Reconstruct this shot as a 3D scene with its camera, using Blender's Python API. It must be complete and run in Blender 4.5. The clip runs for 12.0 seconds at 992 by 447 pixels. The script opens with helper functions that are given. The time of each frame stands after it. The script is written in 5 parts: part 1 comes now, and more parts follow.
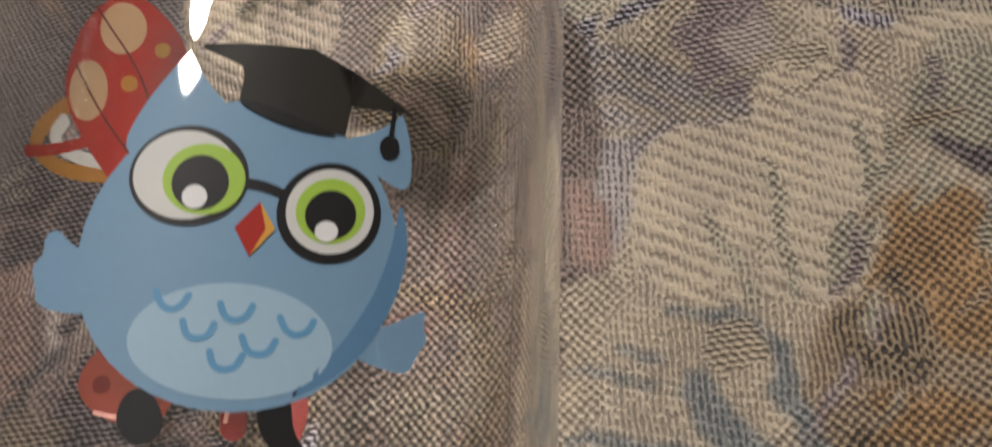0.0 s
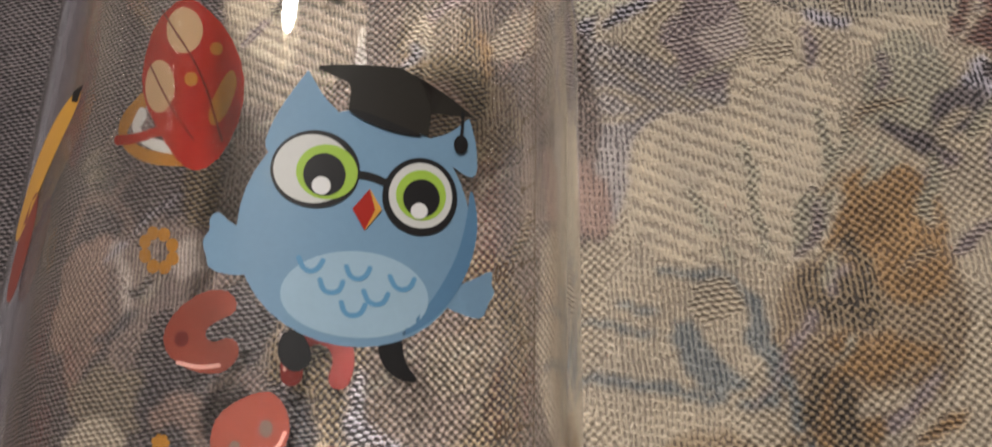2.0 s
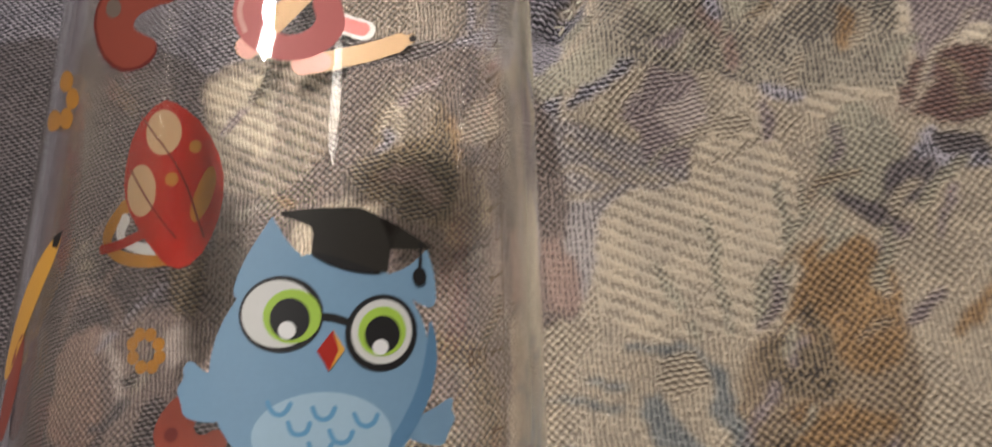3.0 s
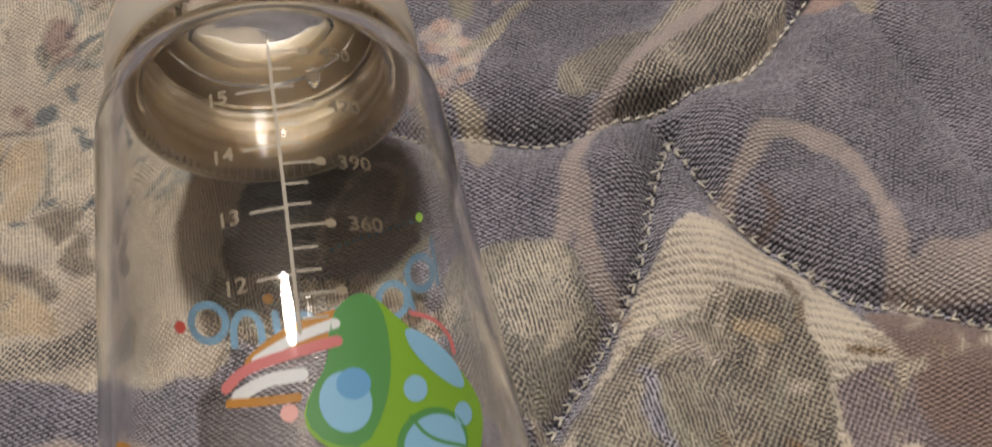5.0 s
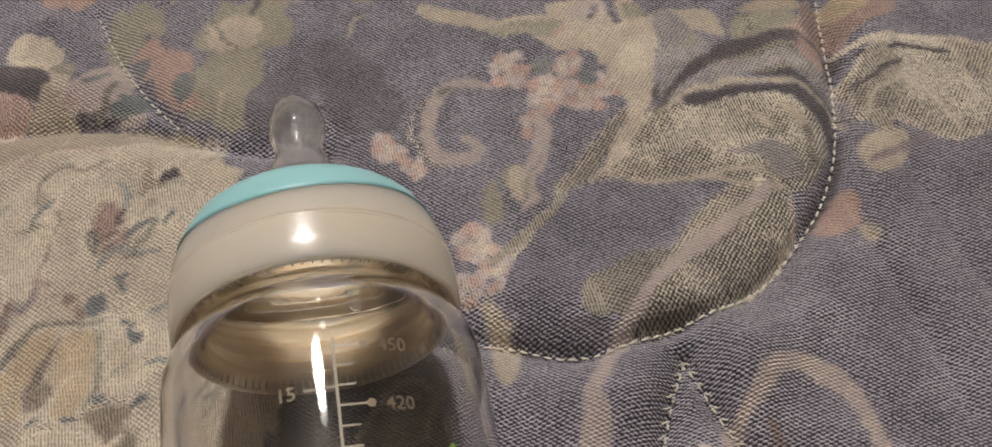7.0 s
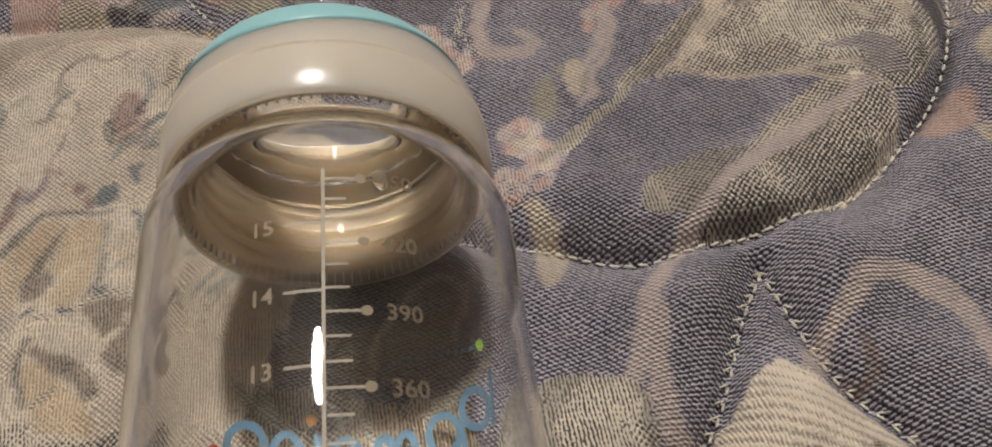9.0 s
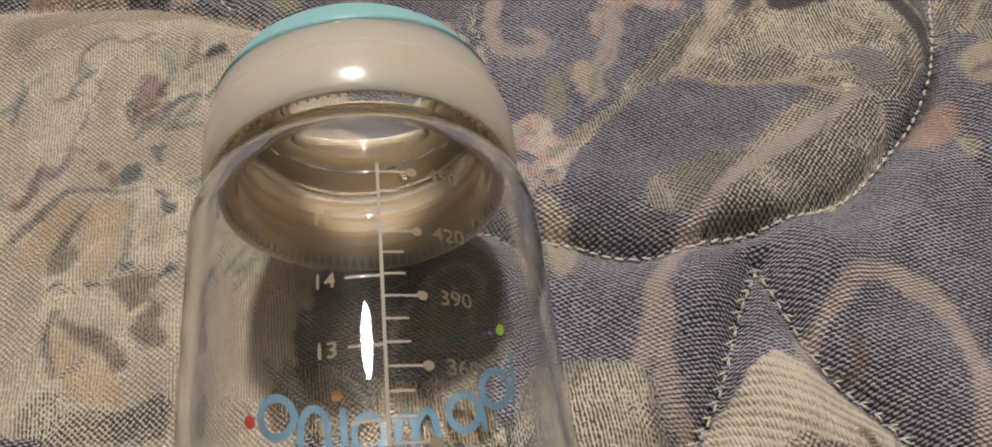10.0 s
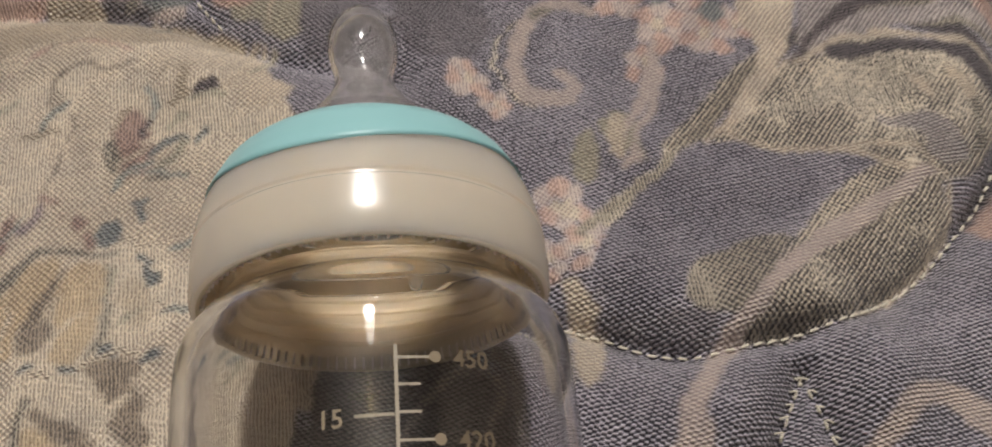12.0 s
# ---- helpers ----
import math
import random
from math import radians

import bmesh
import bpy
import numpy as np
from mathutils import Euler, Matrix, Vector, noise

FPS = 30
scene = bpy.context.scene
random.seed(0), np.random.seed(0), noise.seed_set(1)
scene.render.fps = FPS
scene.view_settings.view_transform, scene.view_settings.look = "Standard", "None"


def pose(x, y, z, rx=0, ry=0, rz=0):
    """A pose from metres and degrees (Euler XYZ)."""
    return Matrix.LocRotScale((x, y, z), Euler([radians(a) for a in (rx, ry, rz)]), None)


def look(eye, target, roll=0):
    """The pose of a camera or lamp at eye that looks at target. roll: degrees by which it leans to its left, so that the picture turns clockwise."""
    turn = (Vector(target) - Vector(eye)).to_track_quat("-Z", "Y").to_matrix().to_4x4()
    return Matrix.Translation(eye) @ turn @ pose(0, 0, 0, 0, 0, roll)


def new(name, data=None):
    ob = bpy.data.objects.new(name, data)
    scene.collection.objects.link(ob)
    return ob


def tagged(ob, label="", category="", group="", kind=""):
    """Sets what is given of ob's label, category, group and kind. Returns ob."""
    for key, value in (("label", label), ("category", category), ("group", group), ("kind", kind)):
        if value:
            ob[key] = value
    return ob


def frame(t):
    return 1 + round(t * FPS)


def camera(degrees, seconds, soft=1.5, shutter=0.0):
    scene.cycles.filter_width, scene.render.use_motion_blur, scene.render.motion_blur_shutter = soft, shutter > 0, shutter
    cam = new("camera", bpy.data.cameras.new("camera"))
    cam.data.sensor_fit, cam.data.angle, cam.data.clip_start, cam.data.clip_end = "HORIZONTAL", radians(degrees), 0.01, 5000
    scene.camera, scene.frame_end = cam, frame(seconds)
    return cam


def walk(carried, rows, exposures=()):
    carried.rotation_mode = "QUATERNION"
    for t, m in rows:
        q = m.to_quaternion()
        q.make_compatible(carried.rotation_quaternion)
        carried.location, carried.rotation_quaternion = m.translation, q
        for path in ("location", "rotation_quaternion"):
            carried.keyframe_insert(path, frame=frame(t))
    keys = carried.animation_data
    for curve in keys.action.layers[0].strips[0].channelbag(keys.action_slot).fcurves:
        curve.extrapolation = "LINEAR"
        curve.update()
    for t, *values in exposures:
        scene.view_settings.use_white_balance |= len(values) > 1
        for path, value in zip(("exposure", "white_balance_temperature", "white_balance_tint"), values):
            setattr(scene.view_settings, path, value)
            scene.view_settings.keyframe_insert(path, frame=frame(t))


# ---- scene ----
cam = camera(53.4, 12.0, soft=1.8, shutter=0.3)
PATH = [
    (0, (0.0432, 0.0063, 0.1157), (0.0054, 0.0866, -0.0635), -25.28),
    (0.5, (0.0396, -0.0021, 0.1113), (0.0062, 0.0765, -0.0695), -22.88),
    (1, (0.0343, -0.0046, 0.1167), (0.0034, 0.0734, -0.0649), -21.68),
    (1.5, (0.0351, -0.0067, 0.1224), (0.0042, 0.0698, -0.0598), -22.21),
    (2, (0.0392, -0.0012, 0.1364), (0.0088, 0.0731, -0.0468), -23.05),
    (2.5, (0.0370, 0.0065, 0.1317), (0.0066, 0.0804, -0.0516), -24.79),
    (3, (0.0452, 0.0082, 0.1455), (0.0146, 0.0826, -0.0376), -25.35),
    (3.2, (0.0510, 0.0143, 0.1523), (0.0184, 0.0881, -0.0307), -26.62),
    (4.8, (0.0314, 0.0399, 0.1740), (0.0352, 0.1414, 0.0018), -10.44),
    (5, (0.0250, 0.0514, 0.1770), (0.0371, 0.1562, 0.0071), -7.44),
    (5.5, (0.0228, 0.0571, 0.1908), (0.0394, 0.1632, 0.0221), -0.45),
    (6, (0.0248, 0.0798, 0.2298), (0.0382, 0.1797, 0.0571), -3.17),
    (6.5, (0.0203, 0.0799, 0.2219), (0.0390, 0.1852, 0.0529), -1.92),
    (6.7, (0.0236, 0.0813, 0.2193), (0.0412, 0.1877, 0.0509), -2.57),
    (8.3, (0.0220, 0.0864, 0.1828), (0.0338, 0.1943, 0.0148), -5.51),
    (8.5, (0.0199, 0.0839, 0.1796), (0.0294, 0.1941, 0.0130), -6.43),
    (9, (0.0306, 0.0732, 0.1721), (0.0285, 0.1875, 0.0080), -9.85),
    (9.5, (0.0223, 0.0672, 0.1820), (0.0268, 0.1810, 0.0176), -5.62),
    (10, (0.0179, 0.0695, 0.1835), (0.0245, 0.1800, 0.0169), -4.22),
    (10.5, (0.0181, 0.0693, 0.1861), (0.0271, 0.1787, 0.0190), -2.89),
    (11, (0.0152, 0.0720, 0.1901), (0.0241, 0.1819, 0.0233), -2.20),
    (11.5, (0.0205, 0.0879, 0.1930), (0.0307, 0.1984, 0.0266), -0.90),
    (12, (0.0163, 0.1173, 0.1847), (0.0227, 0.2084, 0.0067), -1.64),
]
walk(cam, [(t, look(eye, target, roll)) for t, eye, target, roll in PATH],
     [(0, -0.06), (0.6, -0.08), (1.5, 0.03), (3.0, 0.04), (5.0, 0.10), (12.0, 0.13)])

# ---- light: one warm globe on the ceiling of a dim room ----
LAMP = Vector((0.10, 1.02, 1.66))
world = bpy.data.worlds.new("room_air")
world.use_nodes = True
world.node_tree.nodes["Background"].inputs[0].default_value = (0.9, 0.85, 0.8, 1)
world.node_tree.nodes["Background"].inputs[1].default_value = 0.02
scene.world = world
LAMP_POWER = 368

R = 0.0315          # outer radius of the bottle's body
ZC = 0.0322         # height of its axis over the mattress


# ---- materials ----
def nodes_of(name):
    m = bpy.data.materials.new(name)
    m.use_nodes = True
    nt = m.node_tree
    return m, nt, nt.nodes["Principled BSDF"]


def link(nt, a, b):
    nt.links.new(a, b)


def math_node(nt, op, a, b=None, c=None, clamp=False):
    n = nt.nodes.new("ShaderNodeMath")
    n.operation, n.use_clamp = op, clamp
    for k, v in enumerate((a, b, c)):
        if v is None:
            continue
        if isinstance(v, (int, float)):
            n.inputs[k].default_value = v
        else:
            link(nt, v, n.inputs[k])
    return n.outputs[0]


def noise_node(nt, vec, scale, detail=2.0):
    n = nt.nodes.new("ShaderNodeTexNoise")
    n.inputs["Scale"].default_value, n.inputs["Detail"].default_value = scale, detail
    link(nt, vec, n.inputs["Vector"])
    return n


def mix_rgb(nt, fac, a, b, blend="MIX"):
    n = nt.nodes.new("ShaderNodeMix")
    n.data_type, n.blend_type = "RGBA", blend
    for k, v in ((0, fac), (6, a), (7, b)):
        if isinstance(v, (int, float)):
            n.inputs[k].default_value = v
        elif isinstance(v, tuple):
            n.inputs[k].default_value = (*v, 1)
        else:
            link(nt, v, n.inputs[k])
    return n.outputs[2]


def plain(name, colour, rough=0.5, grain=60.0, depth=0.12, bump=0.1, **extra):
    """A surface with colour variation at two scales and a little relief."""
    m, nt, b = nodes_of(name)
    co = nt.nodes.new("ShaderNodeTexCoord").outputs["Object"]
    fine, broad = noise_node(nt, co, grain * 8, 3), noise_node(nt, co, grain, 2)
    v = math_node(nt, "ADD", math_node(nt, "MULTIPLY", fine.outputs[0], 0.5), math_node(nt, "MULTIPLY", broad.outputs[0], 0.5))
    dark = tuple(c * (1 - depth) for c in colour)
    link(nt, mix_rgb(nt, v, dark, tuple(min(1, c * (1 + depth)) for c in colour)), b.inputs["Base Color"])
    link(nt, math_node(nt, "MULTIPLY_ADD", broad.outputs[0], 0.16, rough - 0.08), b.inputs["Roughness"])
    if bump:
        bp = nt.nodes.new("ShaderNodeBump")
        bp.inputs["Strength"].default_value, bp.inputs["Distance"].default_value = bump, 0.0003
        link(nt, fine.outputs[0], bp.inputs["Height"])
        link(nt, bp.outputs[0], b.inputs["Normal"])
    for key, value in extra.items():
        b.inputs[key.replace("_", " ")].default_value = value
    return m


def clear(name, tint, rough, ior, smudge=0.0):
    m, nt, b = nodes_of(name)
    b.inputs["Base Color"].default_value = (*tint, 1)
    b.inputs["Transmission Weight"].default_value = 1.0
    b.inputs["IOR"].default_value = ior
    b.inputs["Roughness"].default_value = rough
    if smudge:
        co = nt.nodes.new("ShaderNodeTexCoord").outputs["Object"]
        n = noise_node(nt, co, 45, 4).outputs[0]
        ramp = nt.nodes.new("ShaderNodeMapRange")
        ramp.inputs["From Min"].default_value, ramp.inputs["From Max"].default_value = 0.56, 0.8
        ramp.inputs["To Min"].default_value, ramp.inputs["To Max"].default_value = rough, rough + smudge
        link(nt, n, ramp.inputs["Value"])
        link(nt, ramp.outputs[0], b.inputs["Roughness"])
    return m


def print_ink(name, colour, rough=0.55):
    return plain(name, colour, rough, grain=220, depth=0.07, bump=0.02, Specular_IOR_Level=0.25, Coat_Weight=0.4, Coat_Roughness=0.03)


BLUE = print_ink("blue_ink", (0.20, 0.345, 0.50))
DEEPBLUE = print_ink("deep_blue_ink", (0.11, 0.24, 0.40))
PALEBLUE = print_ink("pale_blue_ink", (0.36, 0.52, 0.65))
MIDBLUE = print_ink("mid_blue_ink", (0.13, 0.33, 0.55))
BLACKISH = print_ink("black_ink", (0.012, 0.012, 0.014))
CAPINK = print_ink("soft_black_ink", (0.022, 0.020, 0.017))
OFFWHITE = print_ink("off_white_ink", (0.68, 0.68, 0.66))
WHITE = print_ink("white_ink", (0.82, 0.82, 0.82))
LIME = print_ink("lime_ink", (0.38, 0.58, 0.08))
REDPRINT = print_ink("red_ink", (0.40, 0.018, 0.010))
REDDEEP = print_ink("deep_red_ink", (0.20, 0.010, 0.008))
DARKRED = print_ink("dark_red_ink", (0.14, 0.016, 0.014))
CORAL = print_ink("coral_ink", (0.27, 0.055, 0.036))
PINKRED = print_ink("pink_red_ink", (0.58, 0.17, 0.16))
PINK = print_ink("pink_ink", (0.72, 0.38, 0.33))
TAUPE = print_ink("taupe_ink", (0.16, 0.12, 0.10))
YELLOW = print_ink("yellow_ink", (0.70, 0.36, 0.06))
OCHRE = print_ink("ochre_ink", (0.45, 0.20, 0.03))
TAN = print_ink("tan_ink", (0.55, 0.36, 0.20))
GREEN = print_ink("green_ink", (0.20, 0.38, 0.03))
DEEPGREEN = print_ink("deep_green_ink", (0.085, 0.26, 0.07))
SKY = print_ink("sky_blue_ink", (0.24, 0.46, 0.62))
LOGO = print_ink("logo_blue_ink", (0.08, 0.165, 0.24))
SCALE_INK = print_ink("cream_scale_ink", (0.40, 0.345, 0.27))
SCALE_TAN = print_ink("tan_scale_ink", (0.27, 0.215, 0.145))
SCALE_ML = print_ink("faint_tan_scale_ink", (0.15, 0.115, 0.075))
SCALE_DARK = print_ink("brown_scale_ink", (0.10, 0.06, 0.03))

# the wall's tint also stands in for the shade it does not cast
GLASS = clear("clear_bottle_plastic", (0.958, 0.952, 0.940), 0.0, 1.5, smudge=0.10)
SILICONE = clear("clear_silicone", (0.93, 0.92, 0.90), 0.04, 1.40, smudge=0.06)
SILICONE.node_tree.nodes["Principled BSDF"].inputs["Transmission Weight"].default_value = 0.98
IVORY = plain("ivory_plastic", (0.83, 0.62, 0.465), 0.22, grain=25, depth=0.04, bump=0.02, Subsurface_Weight=1.0, Subsurface_Scale=0.02, Coat_Weight=0.5, Coat_Roughness=0.03)
IVORY.node_tree.nodes["Principled BSDF"].inputs["Subsurface Radius"].default_value = (1.0, 0.9, 0.75)
# inside of the same ivory collar: the deeper tan carries its shade
IVORY_SHADED = plain("ivory_plastic_shaded", (0.48, 0.335, 0.20), 0.5, grain=25, depth=0.05, bump=0.03, Specular_IOR_Level=0.3, Subsurface_Weight=1.0, Subsurface_Scale=0.03)
IVORY_SHADED.node_tree.nodes["Principled BSDF"].inputs["Subsurface Radius"].default_value = (1.0, 0.92, 0.82)
AQUA = plain("aqua_plastic", (0.31, 0.59, 0.61), 0.34, grain=25, depth=0.04, bump=0.03)
THREAD = plain("cream_thread", (0.66, 0.61, 0.50), 0.75, grain=500, depth=0.35, bump=0.4)
# wall and ceiling tones set low to hold down bounce and glass reflections
PAINT = plain("wall_paint", (0.20, 0.17, 0.14), 0.85, grain=4, depth=0.06, bump=0.1)
CEILING = plain("ceiling_paint", (0.15, 0.14, 0.13), 0.9, grain=4, depth=0.04, bump=0.1)
BOARDS = plain("floor_wood", (0.20, 0.12, 0.07), 0.5, grain=9, depth=0.25, bump=0.2)
TICKING = plain("mattress_side_cloth", (0.16, 0.14, 0.16), 0.85, grain=30, depth=0.3, bump=0.5)
BRASS = plain("lamp_metal", (0.55, 0.45, 0.28), 0.35, grain=20, depth=0.1, bump=0.05, Metallic=1.0)

GLOBE = bpy.data.materials.new("lit_globe")
GLOBE.use_nodes = True
globe_nodes = GLOBE.node_tree
globe_nodes.nodes.remove(globe_nodes.nodes["Principled BSDF"])
glow = globe_nodes.nodes.new("ShaderNodeEmission")
glow.inputs[0].default_value = (1.0, 0.95, 0.90, 1)
glow.inputs[1].default_value = LAMP_POWER
link(globe_nodes, glow.outputs[0], globe_nodes.nodes["Material Output"].inputs[0])


def woven():
    """Jacquard: light threads over a dark ground, in twill, dotted or ribbed weave, told by the attributes of the cloth."""
    m, nt, b = nodes_of("jacquard_cloth")

    def attribute(name):
        n = nt.nodes.new("ShaderNodeAttribute")
        n.attribute_name = name
        return n
    tone, gap, kind = attribute("tone").outputs["Color"], attribute("gap").outputs["Color"], attribute("kind").outputs["Fac"]
    co = nt.nodes.new("ShaderNodeTexCoord").outputs["Object"]
    wob = noise_node(nt, co, 120, 2)
    wob2 = noise_node(nt, co, 900, 1)
    shift = nt.nodes.new("ShaderNodeVectorMath")
    shift.operation = "MULTIPLY_ADD"
    shift.inputs[1].default_value = (0.0014, 0.0014, 0)
    link(nt, wob.outputs["Color"], shift.inputs[0])
    link(nt, co, shift.inputs[2])
    shift2 = nt.nodes.new("ShaderNodeVectorMath")
    shift2.operation = "MULTIPLY_ADD"
    shift2.inputs[1].default_value = (0.0004, 0.0004, 0)
    link(nt, wob2.outputs["Color"], shift2.inputs[0])
    link(nt, shift.outputs[0], shift2.inputs[2])
    sep = nt.nodes.new("ShaderNodeSeparateXYZ")
    link(nt, shift2.outputs[0], sep.inputs[0])
    u, v = math_node(nt, "MULTIPLY", sep.outputs[0], 1000), math_node(nt, "MULTIPLY", sep.outputs[1], 1000)

    def wave(a, fa, bb, fb):
        ph = math_node(nt, "ADD", math_node(nt, "MULTIPLY", a, fa * 2 * math.pi), math_node(nt, "MULTIPLY", bb, fb * 2 * math.pi))
        return math_node(nt, "SINE", ph)
    fleck = noise_node(nt, co, 1300, 3).outputs[0]
    patch = noise_node(nt, co, 60, 3).outputs[0]
    # dotted weave: offset rows of knots
    dots = math_node(nt, "MULTIPLY_ADD", math_node(nt, "MULTIPLY", wave(u, 0.74, v, 0.04), wave(u, -0.03, v, 0.72)), 0.72, 0.40)
    stripes = math_node(nt, "MULTIPLY_ADD", math_node(nt, "MULTIPLY", wave(u, 1.30, v, 0.06), math_node(nt, "MULTIPLY_ADD", wave(u, 0.15, v, 0.85), 0.35, 0.65)), 0.5, 0.52)
    choose = nt.nodes.new("ShaderNodeMapRange")
    choose.inputs["From Min"].default_value, choose.inputs["From Max"].default_value = 0.47, 0.58
    link(nt, noise_node(nt, co, 48, 2).outputs[0], choose.inputs["Value"])
    # twill: short slanting floats broken at random
    slant = math_node(nt, "MULTIPLY_ADD", math_node(nt, "MULTIPLY", wave(u, 0.26, v, 0.98), wave(u, 0.46, v, -0.23)), 0.90, 0.36)
    # ribs: thick slanting cords
    cord = math_node(nt, "MULTIPLY_ADD", wave(u, 0.20, v, 0.42), 0.30, 0.62)
    cord = math_node(nt, "MULTIPLY_ADD", wave(u, 1.4, v, 0.3), 0.2, cord)
    k1 = math_node(nt, "MULTIPLY", kind, 1.0, clamp=True)
    k2 = math_node(nt, "SUBTRACT", kind, 1.0, clamp=True)

    def blend(f, a, bb):
        return math_node(nt, "ADD", math_node(nt, "MULTIPLY", a, math_node(nt, "SUBTRACT", 1.0, f)), math_node(nt, "MULTIPLY", bb, f))
    dots = blend(choose.outputs[0], dots, stripes)
    weave = blend(k2, blend(k1, slant, dots), cord)
    lit = math_node(nt, "ADD", weave, math_node(nt, "MULTIPLY_ADD", fleck, 1.5, -0.75))
    lit = math_node(nt, "ADD", lit, math_node(nt, "MULTIPLY_ADD", patch, 0.7, -0.35))
    edge = nt.nodes.new("ShaderNodeMapRange")
    edge.interpolation_type = "SMOOTHSTEP"
    edge.inputs["From Min"].default_value, edge.inputs["From Max"].default_value = 0.24, 0.60
    link(nt, lit, edge.inputs["Value"])
    colour = mix_rgb(nt, edge.outputs[0], gap, tone)
    broad = noise_node(nt, co, 25, 4).outputs[0]
    hue = mix_rgb(nt, broad, (0.86, 0.84, 0.84), (1.14, 1.13, 1.10))
    colour = mix_rgb(nt, 1.0, colour, hue, "MULTIPLY")
    dapple = noise_node(nt, co, 170, 3)
    tint = mix_rgb(nt, dapple.outputs[0], (0.74, 0.75, 0.78), (1.26, 1.22, 1.14))
    colour = mix_rgb(nt, 1.0, colour, tint, "MULTIPLY")
    link(nt, colour, b.inputs["Base Color"])
    link(nt, math_node(nt, "MULTIPLY_ADD", fleck, -0.7, 0.82), b.inputs["Roughness"])
    b.inputs["Sheen Weight"].default_value = 0.15
    b.inputs["Specular IOR Level"].default_value = 0.6
    bp = nt.nodes.new("ShaderNodeBump")
    bp.inputs["Strength"].default_value, bp.inputs["Distance"].default_value = 0.75, 0.0006
    link(nt, lit, bp.inputs["Height"])
    link(nt, bp.outputs[0], b.inputs["Normal"])
    return m


CLOTH = woven()


# ---- building helpers ----
def part(name, bm, material, parent=None, label="", smooth=False):
    me = bpy.data.meshes.new(name)
    bm.to_mesh(me)
    bm.free()
    me.materials.append(material)
    if smooth:
        me.polygons.foreach_set("use_smooth", [True] * len(me.polygons))
    ob = new(name, me)
    if parent:
        ob.parent = parent
    if label:
        tagged(ob, label)
    return ob


def lathe(profile, segments=128, closed=False, wave=None):
    """Turns (along, radius) pairs in metres about the bottle's axis."""
    bm = bmesh.new()
    rings = []
    for k, (y, r) in enumerate(profile):
        if r < 1e-6:
            rings.append([bm.verts.new((0, y, ZC))])
            continue
        ring = []
        for s in range(segments):
            a = 2 * math.pi * s / segments
            dy = wave(k, a) if wave else 0
            ring.append(bm.verts.new((r * math.sin(a), y + dy, ZC + r * math.cos(a))))
        rings.append(ring)
    pairs = list(zip(rings, rings[1:])) + ([(rings[-1], rings[0])] if closed else [])
    for a, b in pairs:
        if len(a) == len(b) == 1:
            continue
        for s in range(segments):
            t = (s + 1) % segments
            if len(a) == 1:
                bm.faces.new((a[0], b[s], b[t]))
            elif len(b) == 1:
                bm.faces.new((a[s], b[0], a[t]))
            else:
                bm.faces.new((a[s], b[s], b[t], a[t]))
    bmesh.ops.recalc_face_normals(bm, faces=bm.faces)
    for e in bm.edges:
        if e.calc_face_angle(0) > 0.55:
            e.smooth = False
    return bm


def box(x0, x1, y0, y1, z0, z1, bevel=0.0):
    bm = bmesh.new()
    bmesh.ops.create_cube(bm, size=1, matrix=Matrix.Translation(((x0 + x1) / 2, (y0 + y1) / 2, (z0 + z1) / 2)) @ Matrix.Diagonal((x1 - x0, y1 - y0, z1 - z0, 1)))
    if bevel:
        bmesh.ops.bevel(bm, geom=bm.edges[:], offset=bevel, segments=3, affect="EDGES")
    return bm


def round_curve(points, closed, rounds=2):
    p = [Vector(q) for q in points]
    for _ in range(rounds):
        out = [] if closed else [p[0]]
        for a, b in zip(p, p[1:] + p[:1] if closed else p[1:]):
            out += [a * 0.75 + b * 0.25, a * 0.25 + b * 0.75]
        p = out if closed else out + [p[-1]]
    return p


# ---- the room: unseen walls and ceiling, added dark to limit bounce and reflections ----
ROOM = (-1.7, 1.9, -1.6, 2.2, -0.50, 2.35)
x0, x1, y0, y1, z0, z1 = ROOM
tagged(part("floor", box(x0, x1, y0, y1, z0 - 0.1, z0), BOARDS), "brown wooden floor of the bedroom", "floor", kind="structure")
tagged(part("ceiling", box(x0 - 0.1, x1 + 0.1, y0 - 0.1, y1 + 0.1, z1, z1 + 0.1), CEILING), "unseen added ceiling, kept dark to cut glass reflections", "ceiling", kind="structure")
for name, span in (("wall_north", (x0, x1, y1, y1 + 0.1)), ("wall_south", (x0, x1, y0 - 0.1, y0)), ("wall_west", (x0 - 0.1, x0, y0 - 0.1, y1 + 0.1)), ("wall_east", (x1, x1 + 0.1, y0 - 0.1, y1 + 0.1))):
    tagged(part(name, box(*span, z0 - 0.1, z1), PAINT), "unseen added wall, kept dark to limit bounce light", "wall", kind="structure")

lamp = new("ceiling_lamp")
tagged(lamp, "round warm glowing ceiling lamp on a brass stem", "lamp")
lamp.location = (LAMP.x, LAMP.y, z1)
bm = bmesh.new()
bmesh.ops.create_uvsphere(bm, u_segments=40, v_segments=24, radius=0.085, matrix=Matrix.Translation((0, 0, LAMP.z - z1)))
part("globe", bm, GLOBE, lamp, "lit warm white globe", True)
bm = bmesh.new()
bmesh.ops.create_cone(bm, cap_ends=True, segments=24, radius1=0.012, radius2=0.012, depth=z1 - LAMP.z - 0.08, matrix=Matrix.Translation((0, 0, -(z1 - LAMP.z - 0.08) / 2)))
part("stem", bm, BRASS, lamp, "", True)
bm = bmesh.new()
